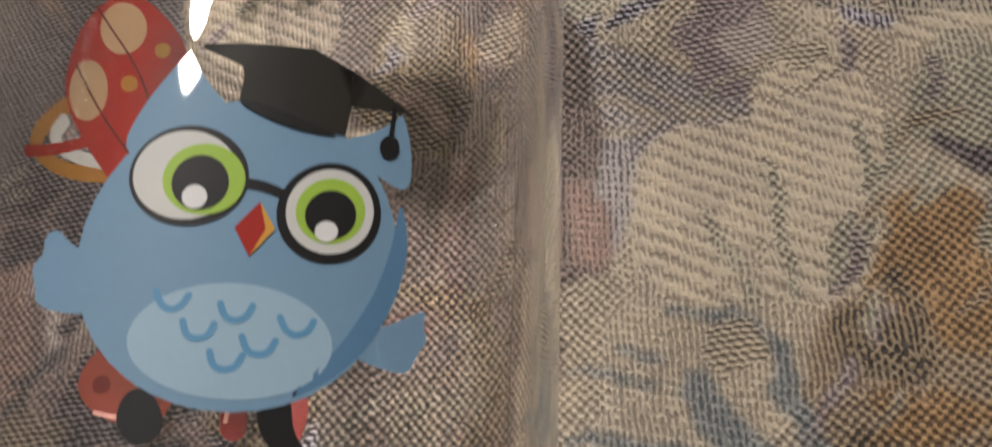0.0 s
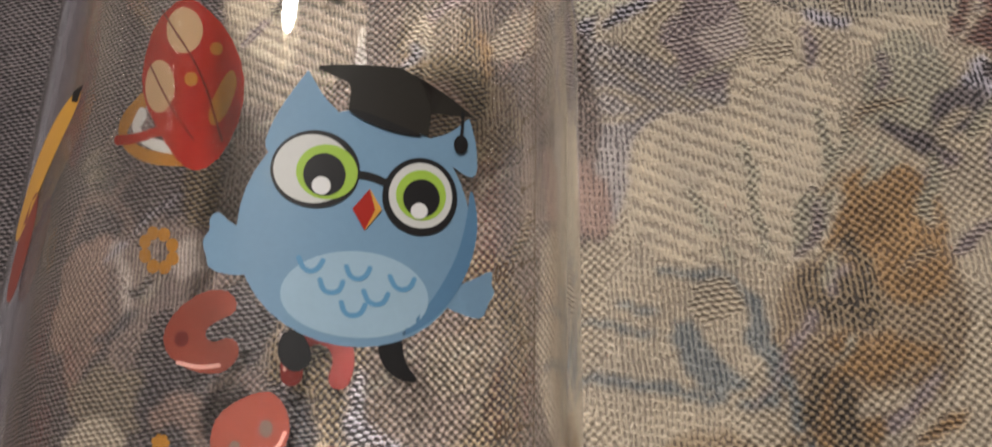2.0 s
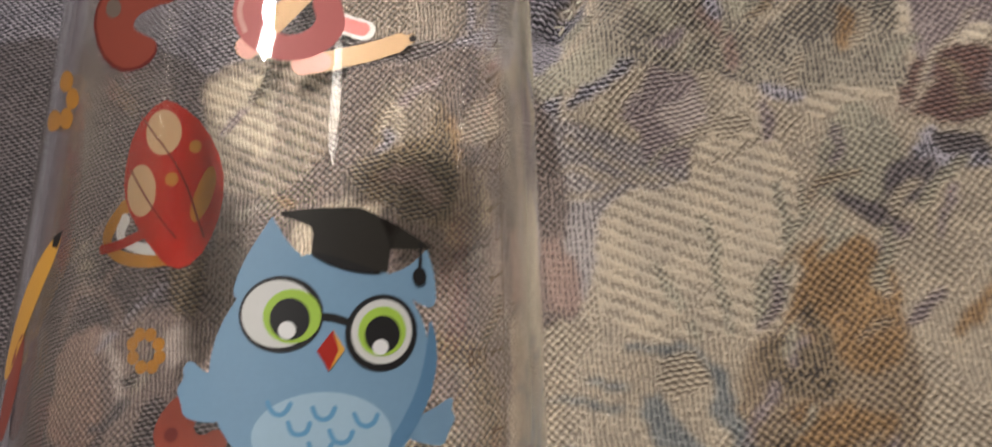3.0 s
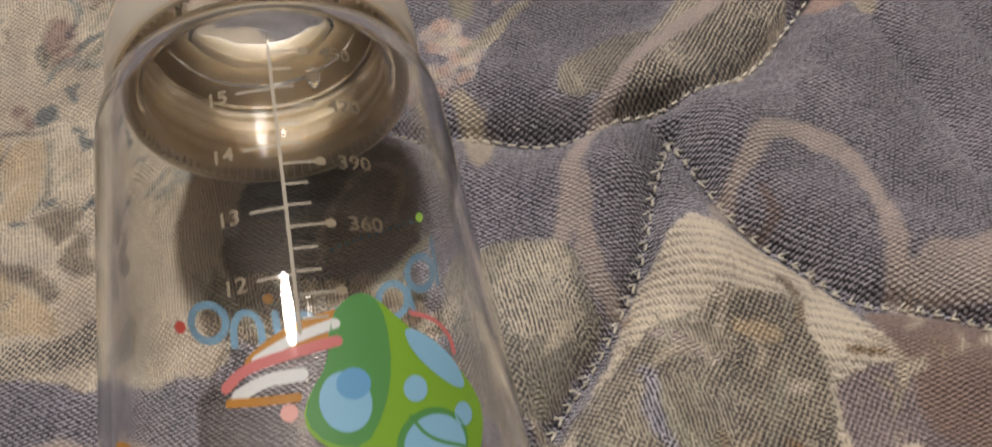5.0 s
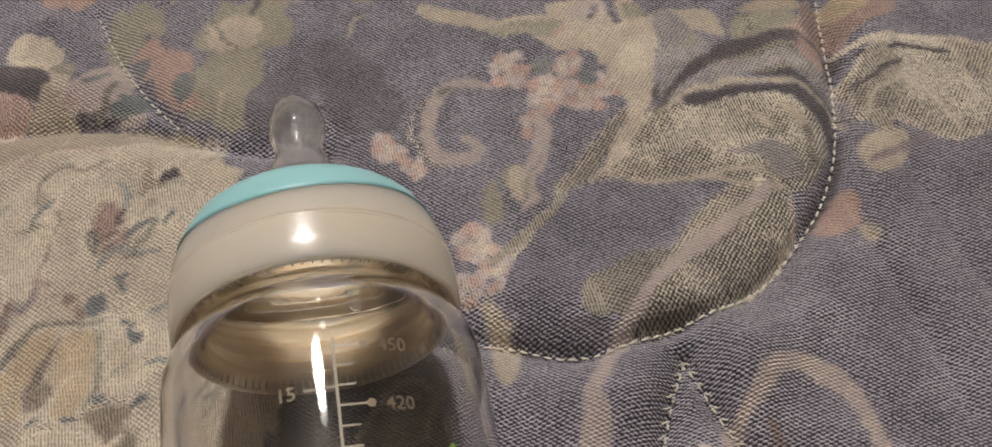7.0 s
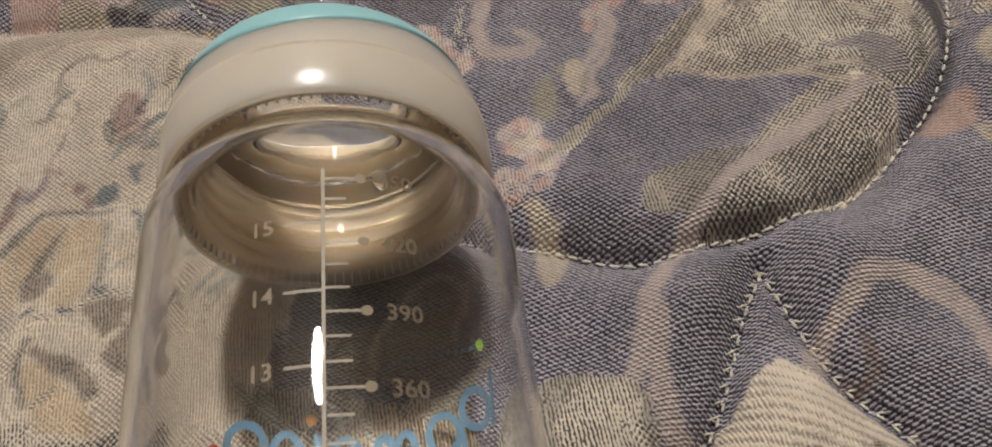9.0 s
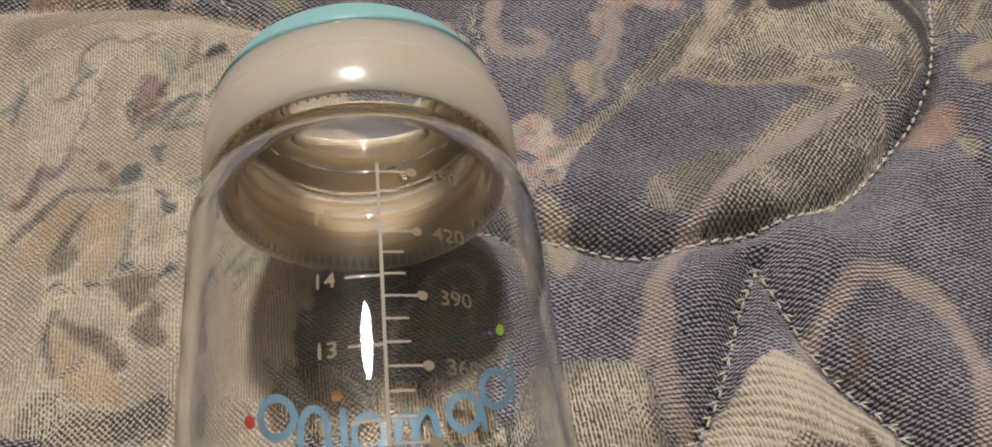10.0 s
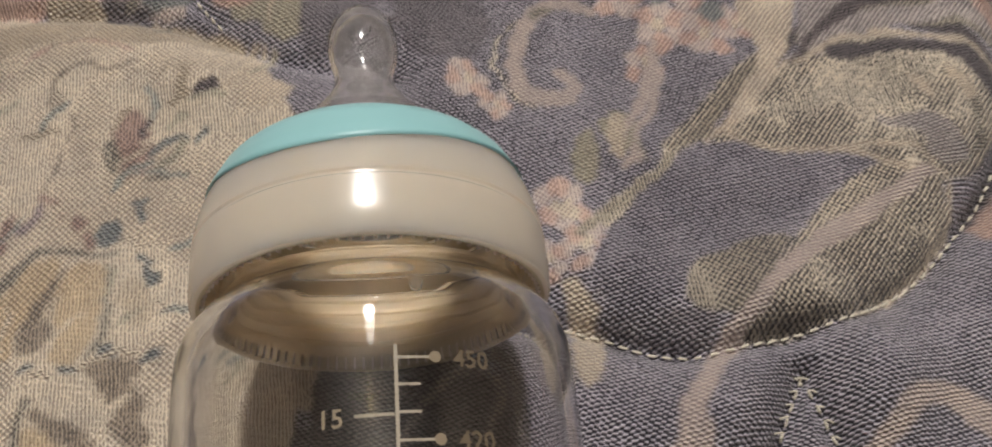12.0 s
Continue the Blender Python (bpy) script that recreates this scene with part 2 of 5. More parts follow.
bmesh.ops.create_cone(bm, cap_ends=True, segments=40, radius1=0.06, radius2=0.045, depth=0.03, matrix=Matrix.Translation((0, 0, -0.015)))
part("canopy", bm, BRASS, lamp)

# ---- the mattress: figured cloth with quilting seams ----
# each cloth colour: light thread, dark ground; some dark ones also stand for shade
PURPLE = ((0.51, 0.485, 0.575), (0.030, 0.028, 0.042))
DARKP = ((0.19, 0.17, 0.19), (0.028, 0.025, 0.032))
GREYD = ((0.40, 0.365, 0.305), (0.085, 0.076, 0.070))
CREAM = ((0.72, 0.64, 0.525), (0.40, 0.335, 0.275))
LEAF = ((0.67, 0.60, 0.495), (0.050, 0.043, 0.046))
LEAFD = ((0.44, 0.395, 0.33), (0.040, 0.035, 0.038))
TAND = ((0.36, 0.30, 0.24), (0.12, 0.10, 0.085))
TEAL = ((0.44, 0.45, 0.41), (0.20, 0.215, 0.215))
CREAMB = ((0.60, 0.52, 0.41), (0.33, 0.275, 0.22))
# dark violet figure, also the shade put under the bottle
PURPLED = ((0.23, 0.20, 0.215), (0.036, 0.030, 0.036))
SAGE = ((0.52, 0.485, 0.385), (0.22, 0.20, 0.165))
TANF = ((0.45, 0.355, 0.25), (0.17, 0.125, 0.095))
OCHREF = ((0.45, 0.29, 0.15), (0.15, 0.09, 0.05))
OCHREP = ((0.64, 0.52, 0.365), (0.40, 0.31, 0.215))
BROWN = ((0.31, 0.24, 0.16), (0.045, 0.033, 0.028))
PINKF = ((0.64, 0.555, 0.52), (0.39, 0.325, 0.315))
PINKG = ((0.33, 0.26, 0.24), (0.13, 0.10, 0.105))
CORALF = ((0.64, 0.47, 0.405), (0.35, 0.235, 0.21))
MAUVE = ((0.43, 0.36, 0.36), (0.17, 0.135, 0.15))
WINE = ((0.30, 0.17, 0.15), (0.10, 0.06, 0.06))
WINEG = ((0.42, 0.30, 0.26), (0.18, 0.125, 0.115))
PURPLEP = ((0.44, 0.42, 0.50), (0.030, 0.027, 0.042))
PURPLEQ = ((0.34, 0.315, 0.36), (0.030, 0.027, 0.038))
COLLAR_SHADE = ((0.15, 0.12, 0.125), (0.045, 0.036, 0.040))
UNDER_SHADE = ((0.27, 0.215, 0.195), (0.080, 0.062, 0.056))
GREYV = ((0.52, 0.475, 0.47), (0.17, 0.15, 0.155))
STRIPE = ((0.47, 0.42, 0.34), (0.085, 0.072, 0.068))
BLUEF = ((0.30, 0.315, 0.315), (0.105, 0.122, 0.138))

STEP = 0.55
gx, gy = np.arange(-150, 216, STEP), np.arange(-75, 372, STEP)
PX, PY = np.meshgrid(gx, gy)
rng = np.random.default_rng(5)


def smooth_field(cell, seed):
    """Gentle random field over the cloth, one value per cell in mm, blended between."""
    g = np.random.default_rng(seed).normal(size=(int(460 / cell) + 4, int(380 / cell) + 4))
    fx, fy = (PX + 152) / cell, (PY + 77) / cell
    ix, iy = fx.astype(int), fy.astype(int)
    tx, ty = fx - ix, fy - iy
    tx, ty = tx * tx * (3 - 2 * tx), ty * ty * (3 - 2 * ty)
    return (g[iy, ix] * (1 - tx) + g[iy, ix + 1] * tx) * (1 - ty) + (g[iy + 1, ix] * (1 - tx) + g[iy + 1, ix + 1] * tx) * ty


# threads do not end on a clean line: shift every row and column a little
row_jog = rng.uniform(-0.45, 0.45, 600)
col_jog = rng.uniform(-0.35, 0.35, 600)
QX = PX + row_jog[((PY + 80) / 0.9).astype(int)] + 0.8 * smooth_field(7, 1)
QY = PY + col_jog[((PX + 155) / 1.0).astype(int)] + 0.8 * smooth_field(7, 2)
tone = np.zeros((*PX.shape, 4), np.float32)
gap = np.zeros((*PX.shape, 4), np.float32)
kind = np.zeros(PX.shape, np.float32)
tone[..., 3] = gap[..., 3] = 1


def dye(mask, colour, weave):
    tone[mask, :3], gap[mask, :3], kind[mask] = colour[0], colour[1], weave


def near(points, pad):
    xs, ys = [p[0] for p in points], [p[1] for p in points]
    a, b = np.searchsorted(gx, (min(xs) - pad, max(xs) + pad))
    c, d = np.searchsorted(gy, (min(ys) - pad, max(ys) + pad))
    return slice(c, d), slice(a, b)


def area(colour, weave, points):
    p = round_curve(points, True)
    w = near(p, 4)
    x, y = QX[w], QY[w]
    inside = np.zeros(x.shape, bool)
    for a, b in zip(p, p[1:] + p[:1]):
        if a[1] != b[1]:
            inside ^= ((a[1] > y) != (b[1] > y)) & (x < (b[0] - a[0]) * (y - a[1]) / (b[1] - a[1]) + a[0])
    mask = np.zeros(PX.shape, bool)
    mask[w] = inside
    dye(mask, colour, weave)


def along(points, x, y):
    """Distance to a line of points, and how far along it that is."""
    best, where, run = np.full(x.shape, 1e9), np.zeros(x.shape), 0.0
    for a, b in zip(points, points[1:]):
        d = b - a
        n = max(d.length, 1e-6)
        t = np.clip(((x - a[0]) * d[0] + (y - a[1]) * d[1]) / n ** 2, 0, 1)
        far = np.hypot(x - a[0] - t * d[0], y - a[1] - t * d[1])
        where = np.where(far < best, run + t * n, where)
        best = np.minimum(best, far)
        run += n
    return best, where, run


def ribbon(colour, weave, points, width):
    p = round_curve(points, False)
    w = near(p, width + 4)
    d, t, run = along(p, QX[w], QY[w])
    taper = 0.65 + 0.35 * np.sin(np.pi * np.clip(t / max(run, 1e-6), 0.02, 0.98)) ** 0.5
    mask = np.zeros(PX.shape, bool)
    mask[w] = d < width / 2 * taper
    dye(mask, colour, weave)


def blob(colour, weave, x, y, a, b, turn=0):
    w = near([(x - a - b, y - a - b), (x + a + b, y + a + b)], 4)
    c, s = math.cos(radians(turn)), math.sin(radians(turn))
    u, v = QX[w] - x, QY[w] - y
    ang = np.arctan2(v, u)
    r = np.hypot((u * c + v * s) / a, (v * c - u * s) / b)
    mask = np.zeros(PX.shape, bool)
    mask[w] = r < 1 + 0.10 * np.sin(5 * ang + x) + 0.05 * np.sin(9 * ang + y)
    dye(mask, colour, weave)


dye(np.ones(PX.shape, bool), PURPLE, 0)
area(CREAMB, 1, [(30, -60), (200, -60), (200, 95), (110, 112), (60, 118), (30, 112)])
area(CREAM, 2, [(79, 152), (83, 146), (90, 140), (99, 131), (101, 124), (105, 111), (106, 103), (103, 96), (99, 89), (39, 99), (39, 107), (45, 119), (54, 130), (64, 141), (73, 150)])
area(SAGE, 1, [(55, 129), (74, 130), (91, 122), (92, 110), (85, 93), (41, 101), (44, 114)])
ribbon(TANF, 0, [(56, 127), (66, 122), (72, 117)], 3.1)
ribbon(CREAM, 0, [(59, 119), (64, 110), (66, 100)], 3.4)
area(PINKF, 1, [(64, 96), (84, 97), (84, 85), (59, 88)])
area(TANF, 1, [(58, 47), (70, 51), (79, 52), (82, 44), (79, 23), (52, 22)])
area(GREYV, 1, [(9, 87), (27, 88), (41, 81), (52, 78), (52, 70), (40, 70), (37, 63), (34, 50), (28, 53), (12, 52)])
ribbon(CREAMB, 1, [(27, 76), (33, 76), (40, 73), (47, 72)], 1.2)
ribbon(CREAMB, 1, [(27, 68), (34, 71), (40, 72)], 1.2)
ribbon(CREAMB, 1, [(33, 81), (41, 76), (52, 70)], 1.0)
area(CREAMB, 2, [(37, 68), (42, 71), (52, 70), (54, 80), (58, 84), (64, 82), (68, 74), (68, 61), (65, 48), (59, 46), (41, 46), (36, 53)])
ribbon(SAGE, 1, [(45, 59), (48, 53), (50, 46)], 1.7)
ribbon(SAGE, 1, [(53, 65), (55, 58), (56, 47)], 1.5)
ribbon(SAGE, 1, [(64, 70), (67, 61), (64, 51)], 1.9)
area(BROWN, 1, [(59, 44), (66, 47), (69, 38), (60, 36)])
area(OCHREF, 1, [(66, 50), (71, 56), (80, 60), (81, 50), (78, 38), (69, 40)])
ribbon(BROWN, 1, [(67, 51), (69, 46), (70, 39)], 2.1)
blob(OCHREF, 1, 70, 32, 6.6, 4.2, 0)
area(SAGE, 1, [(72, 78), (83, 81), (83, 65), (76, 66), (72, 69)])
ribbon(PURPLED, 1, [(75, 67), (80, 64), (82, 62)], 3.6)
area(MAUVE, 0, [(42, 89), (54, 89), (54, 81), (53, 77), (44, 81)])
ribbon(BLUEF, 1, [(28, 37), (33, 37), (39, 37)], 1.2)
area(BLUEF, 1, [(41, 39), (46, 37), (50, 32), (52, 28), (46, 28), (42, 34)])
ribbon(BLUEF, 1, [(40, 46), (48, 45), (53, 40), (55, 34), (56, 28)], 1.7)
blob(CREAMB, 0, 47, 41, 3.7, 3.1, 0)
ribbon(BLUEF, 1, [(30, 29), (39, 29), (47, 27), (54, 26)], 1.5)
area(BROWN, 1, [(56, 26), (61, 27), (70, 19), (74, 15), (64, 14)])
blob(OCHREF, 1, 64, 22, 5.8, 3.1, 30)
area(TANF, 1, [(39, 22), (52, 23), (57, 14), (39, 14)])
ribbon(SAGE, 1, [(28, 90), (36, 94), (43, 102)], 6.5)
ribbon(PURPLE, 0, [(35, 87), (40, 91), (45, 95)], 2.8)
area(MAUVE, 0, [(45, 93), (53, 94), (55, 84), (52, 73), (45, 75)])
ribbon(CREAMB, 0, [(58, 100), (56, 93), (55, 85)], 1.4)
blob(PURPLE, 1, 68, 88, 4.0, 4.0, 0)
area(TANF, 0, [(65, 108), (80, 106), (76, 95), (66, 95)])
area(CREAMB, 2, [(76, 93), (90, 99), (88, 86), (74, 80), (70, 84)])
area(WINE, 0, [(84, 85), (95, 94), (104, 88), (101, 78), (86, 79)])
ribbon(MAUVE, 0, [(87, 81), (91, 88), (95, 94)], 1.5)
blob(PURPLE, 1, 92, 73, 5.4, 4.2, 0)
area(SAGE, 1, [(74, 79), (83, 81), (86, 72), (80, 65), (74, 69)])
# bottle's shade on the cloth, put into darker dye since the wall casts none
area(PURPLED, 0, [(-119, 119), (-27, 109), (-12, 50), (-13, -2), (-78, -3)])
area(UNDER_SHADE, 1, [(-30, 100), (30, 100), (34, 60), (33, -12), (-30, -12)])
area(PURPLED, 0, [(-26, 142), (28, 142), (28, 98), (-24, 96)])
blob(CREAMB, 1, -6, 66, 7.0, 6.0, 30)
blob(TANF, 1, 16, 70, 6.0, 8.0, 10)
blob(PINKG, 1, 4, 57, 6.5, 4.5, 0)
blob(CREAMB, 0, 22, 84, 5.0, 4.0, 20)
blob(OCHREF, 1, 12, 82, 5.0, 6.0, 0)
# browned darker than beside, standing for shade under the bottle
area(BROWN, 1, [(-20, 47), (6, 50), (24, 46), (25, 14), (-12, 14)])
blob(TAND, 1, 14, 33, 5.9, 9.4, 0)
blob(PURPLE, 0, 1, 26, 5.2, 7.6, 0)
blob(DARKP, 0, -26, 33, 8.4, 10.9, 0)
blob(DARKP, 0, -50, 48, 6.2, 7.3, 0)
blob(PINKG, 1, -38, 48, 11.0, 8.1, 0)
blob(WINEG, 1, -54, 41, 8.2, 11.0, 0)
blob(TAND, 0, -45, 26, 8.6, 5.5, 0)
blob(PINKF, 1, -34, 49, 4.0, 3.1, 0)
blob(PINKF, 1, -43, 43, 3.0, 3.6, 0)
area(CREAM, 0, [(-55, 19), (-44, 26), (-37, 13), (-53, 13)])
ribbon(PINKG, 0, [(-62, 52), (-59, 60), (-50, 59), (-44, 51)], 2.8)
ribbon(TANF, 2, [(-11, 26), (-9, 19), (-7, 14)], 4.3)
area(TAND, 2, [(-35, 104), (-9, 101), (-4, 83), (-22, 72), (-32, 82)])
area(BROWN, 1, [(0, 93), (15, 91), (16, 62), (1, 77)])
blob(TAND, 1, 6, 88, 5.2, 5.7, 0)
ribbon(BROWN, 0, [(-34, 69), (-33, 56)], 7.3)
area(GREYD, 1, [(28, 158), (51, 153), (53, 140), (54, 133), (45, 125), (38, 116), (23, 119)])
area(SAGE, 1, [(33, 106), (43, 103.2), (43.6, 94.6), (36.8, 89.2), (31.5, 95.9)])
area(MAUVE, 1, [(92.1, 111.2), (108.8, 108.9), (105.7, 92.4), (97.7, 95.7), (90.4, 87.2), (89.3, 99.1)])
area(CREAMB, 2, [(73.2, 84.3), (81.1, 98.7), (90.3, 99), (88, 90.9), (80.2, 84.6)])
ribbon(CREAM, 0, [(87.6, 82.9), (91.9, 90.5), (99.8, 96.6)], 1.1)
area(SAGE, 1, [(74, 82.9), (81, 83.3), (81.1, 73.5), (73.8, 72)])
area(PURPLED, 1, [(79.4, 71.3), (90, 72.5), (90.7, 65.3), (82.1, 62.8)])
area(PURPLED, 0, [(89.2, 76.1), (95.6, 77.9), (99, 73), (90.8, 71.6)])
area(WINEG, 0, [(84, 83.7), (90, 84.3), (88.4, 80.3), (85, 80.7)])
ribbon(PURPLED, 0, [(58.3, 90), (64.4, 88.5), (69.3, 90.6)], 2.6)
area(PINKF, 0, [(47.6, 87.9), (55, 88.3), (55.3, 79.2), (48.4, 80.8)])
area(CREAMB, 2, [(-34.4, 100.2), (-19.2, 98.9), (-16.5, 82.2), (-28.9, 83)])
area(BROWN, 0, [(-3.1, 80.7), (7.7, 81), (16.8, 76.6), (14.6, 67.9), (-0.9, 68.8)])
ribbon(WINEG, 0, [(3.3, 75.7), (9, 76.4), (12.4, 71.5)], 3.0)
ribbon(OCHREF, 0, [(-19.6, 73.4), (-16.1, 73.7), (-13.7, 72.4)], 2.0)
ribbon(CREAMB, 0, [(1.9, 85.4), (4.1, 88.8), (5.9, 85), (3.1, 82.8)], 1.4)
# figure dyed dim here to carry the bottle's shade
area(UNDER_SHADE, 1, [(-3.2, 41), (2.8, 48.7), (12.2, 46), (17.4, 36.7), (15.2, 19.1), (-1.5, 19)])
area(TAND, 1, [(4.9, 34.5), (12.7, 36.8), (19.1, 35.1), (20, 29.6), (8.8, 25.1)])
area(WINE, 1, [(4.1, 43.8), (11.3, 46.2), (12.4, 41), (6, 40.3)])
area(WINEG, 1, [(28.4, 64.5), (32.2, 65), (33.6, 59.5), (34.8, 51.2), (30.5, 51.9), (28.5, 53.2)])
area(PINKG, 1, [(-50, 46.4), (-45.4, 50.9), (-39.6, 42.4), (-40.4, 30.2), (-45.8, 30.3)])
ribbon(PINKF, 1, [(-49, 50.1), (-44.7, 44.3), (-44.3, 38.9)], 2.0)
area(CREAMB, 1, [(26.5, 50.8), (35.2, 50.5), (39, 46.5), (40.3, 40.3), (38.9, 18.8), (26.9, 18.8)])
ribbon(BLUEF, 1, [(27.5, 37.7), (32.8, 37.6), (39.1, 36.9)], 1.2)
area(DARKP, 0, [(-40.2, 29.4), (-28.5, 32.6), (-16.8, 30), (-8.7, 25.1), (-7.8, 18.6), (-37.5, 18.4)])
ribbon(WINEG, 0, [(-35.3, 23.6), (-30.6, 26), (-27.2, 22)], 3.0)
ribbon(PINKG, 1, [(-26.6, 27.6), (-21.1, 30), (-16.4, 27.5)], 3.0)
ribbon(BLUEF, 1, [(32.8, 41.1), (39.2, 39.5)], 1.0)
ribbon(BLUEF, 1, [(28.7, 28.6), (35.6, 29.4), (39.2, 29.4), (46.2, 27.1), (54.4, 26)], 1.8)
ribbon(BLUEF, 1, [(52, 40.7), (54.3, 37.5), (55.3, 32.2), (54.5, 26.9)], 1.6)
area(BROWN, 1, [(59.6, 45.2), (65.4, 45.9), (71.2, 42.5), (69.7, 36.4), (64.2, 35.8), (59.7, 39)])
area(OCHREF, 1, [(66.9, 59.4), (74.5, 61.6), (78.9, 58.7), (77.1, 46.3), (71, 46.5), (68.2, 52.4)])
ribbon(BLUEF, 1, [(56.7, 29.2), (57, 24.9), (59.8, 20)], 1.4)
area(BROWN, 1, [(58.1, 29.2), (63.6, 30.6), (66.4, 26.3), (67.4, 19), (62.3, 19)])
area(STRIPE, 1, [(67.7, 127.5), (73.6, 130.2), (80.4, 130.9), (87.7, 129.6), (91.4, 121.6), (91.1, 110.4), (87.5, 100.7), (88.4, 90.5), (85.7, 83.2), (33.6, 95.1), (37.4, 112.6), (49.6, 121.9), (61, 131.4)])
ribbon(PINKF, 0, [(61.3, 127.9), (65.4, 124), (70.4, 119.6)], 2.6)
ribbon(SAGE, 1, [(57.2, 117.3), (60.1, 109.8), (62.8, 102.4)], 3.4)
ribbon(SAGE, 1, [(45.3, 109.4), (50.3, 100.5), (53, 93.3)], 4.0)
ribbon(OCHREP, 1, [(78.3, 124.6), (84.8, 120.4)], 3.0)
ribbon(OCHREF, 1, [(79.8, 100), (78.8, 92.4)], 3.0)
ribbon(WINEG, 1, [(56.5, 101.6), (60, 97), (60.5, 90.9)], 3.2)
ribbon(PURPLE, 1, [(56.7, 120.2), (57.8, 110.4), (59.1, 102.3)], 3.2)
ribbon(OCHREF, 0, [(55.1, 139), (56.2, 135.6), (58.4, 134)], 1.6)
ribbon(OCHREF, 0, [(96.4, 114.7), (99.3, 112.5), (103.6, 112.2)], 1.4)
area(MAUVE, 0, [(101.3, 124.2), (110.7, 118.9), (126.6, 112.5), (110.4, 77.6), (98.2, 80.4), (102, 92.2), (108.5, 106.2), (106.6, 115)])
ribbon(WINE, 0, [(110.7, 85.3), (111.2, 79.3)], 5.0)
ribbon(OCHREF, 0, [(115.7, 109.9), (122.1, 110.4)], 2.0)
area(DARKP, 0, [(-30.3, 128.6), (-28.8, 141.1), (-13.4, 137.3), (-4.2, 125.2), (-14.7, 119.6), (-26, 117), (-30.6, 118.1)])
area(TAND, 1, [(-5, 117.1), (9.3, 113.7), (24.8, 117.6), (24.9, 105.2), (21.2, 97.9), (-12.2, 105.5)])
ribbon(CREAM, 0, [(6.6, 111.7), (16.4, 111.6), (24.2, 114.1)], 1.2)
ribbon(LEAF, 1, [(11.4, 137.1), (22.1, 138.9), (29.5, 143.1)], 5.0)
area(PINKF, 0, [(114, 130), (124, 133), (141, 131), (134, 117), (115, 122)])
area(WINEG, 0, [(102, 124), (115, 121), (132, 112), (122, 90), (104, 93), (105, 110)])
ribbon(PINKF, 0, [(83, 149), (88, 157), (94, 164), (102, 167), (110, 164), (114, 157), (116, 147), (115, 137), (112, 124)], 5.0)
ribbon(PINKG, 0, [(85, 149), (90, 143), (95, 147), (94, 153)], 2.3)
ribbon(PINKF, 0, [(114, 211), (99, 205), (88, 199), (79, 194), (72, 186), (62, 175), (57, 169), (53, 160), (50, 152)], 4.7)
ribbon(PINKF, 0, [(57, 167), (55, 156), (54, 146), (57, 136)], 4.3)
area(LEAF, 1, [(70, 229), (83, 236), (92, 245), (102, 251), (117, 253), (130, 246), (136, 235), (137, 226), (125, 212), (114, 209), (109, 218), (99, 223), (86, 223), (77, 224)])
area(LEAF, 1, [(119, 212), (113, 198), (103, 188), (91, 183), (76, 183), (72, 186), (80, 197), (93, 211), (104, 218), (114, 218)])
area(GREYD, 1, [(58, 190), (69, 198), (80, 199), (75, 189), (69, 185), (62, 186)])
ribbon(CREAM, 1, [(70, 229), (83, 235), (92, 246), (103, 253), (117, 255), (131, 248), (139, 236)], 1.5)
ribbon(CREAM, 0, [(71, 228), (86, 222), (99, 223), (109, 219), (115, 211)], 1.4)
ribbon(CREAM, 2, [(114, 216), (116, 207), (111, 195), (101, 188)], 3.8)
ribbon(DARKP, 0, [(120, 258), (132, 252), (140, 241), (138, 228)], 3.9)
ribbon(DARKP, 0, [(93, 251), (107, 262), (122, 266), (138, 263)], 4.1)
blob(GREYD, 0, 126, 229, 6.3, 10.3, 0)
ribbon(PINKF, 0, [(114, 211), (99, 205), (88, 199), (79, 194), (73, 186)], 3.3)
ribbon(LEAF, 1, [(35, 204), (50, 213), (62, 226), (79, 242), (92, 256)], 3.6)
ribbon(CREAM, 1, [(78, 231), (90, 250), (95, 270), (96, 291)], 7.0)
blob(CREAM, 0, 109, 276, 8.8, 6.5, 0)
area(LEAF, 1, [(150, 252), (169, 257), (201, 250), (188, 223), (169, 216), (158, 227), (143, 230)])
ribbon(CREAM, 1, [(151, 257), (169, 258), (188, 251)], 2.6)
area(CREAM, 0, [(144, 225), (157, 227), (156, 215), (142, 211)])
area(GREYD, 1, [(97, 258), (111, 265), (133, 264), (147, 255), (146, 244), (132, 253), (114, 257), (96, 248)])
ribbon(DARKP, 0, [(116, 251), (128, 246), (136, 238), (138, 228)], 2.6)
area(LEAFD, 1, [(97, 239), (110, 241), (120, 230), (118, 220), (106, 223), (96, 228)])
blob(CREAM, 0, 118, 235, 3.9, 3.0, -30)
blob(CREAM, 0, 129, 235, 2.2, 5.6, 30)
blob(LEAFD, 0, 120, 222, 5.3, 5.2, 0)
area(LEAFD, 1, [(103, 208), (113, 209), (111, 198), (99, 189), (86, 187), (83, 191)])
ribbon(CREAM, 0, [(113, 207), (108, 195), (100, 188)], 1.3)
ribbon(CREAM, 0, [(110, 210), (99, 201), (87, 190)], 1.0)
ribbon(CREAM, 1, [(147, 245), (165, 259), (183, 252), (182, 231)], 1.5)
ribbon(CREAM, 1, [(145, 235), (150, 241), (162, 241), (171, 234), (171, 221)], 1.4)
ribbon(DARKP, 0, [(154, 253), (168, 254), (180, 248)], 1.6)
ribbon(MAUVE, 0, [(145, 217), (154, 219), (163, 221)], 2.7)
area(CORALF, 0, [(126, 208), (137, 213), (135, 200), (127, 198), (122, 200)])
blob(CREAM, 0, 134, 197, 2.3, 2.9, 0)
area(CORALF, 1, [(139, 273), (151, 267), (145, 249), (138, 258)])
blob(CORALF, 1, 55, 267, 2.3, 2.5, 44404)
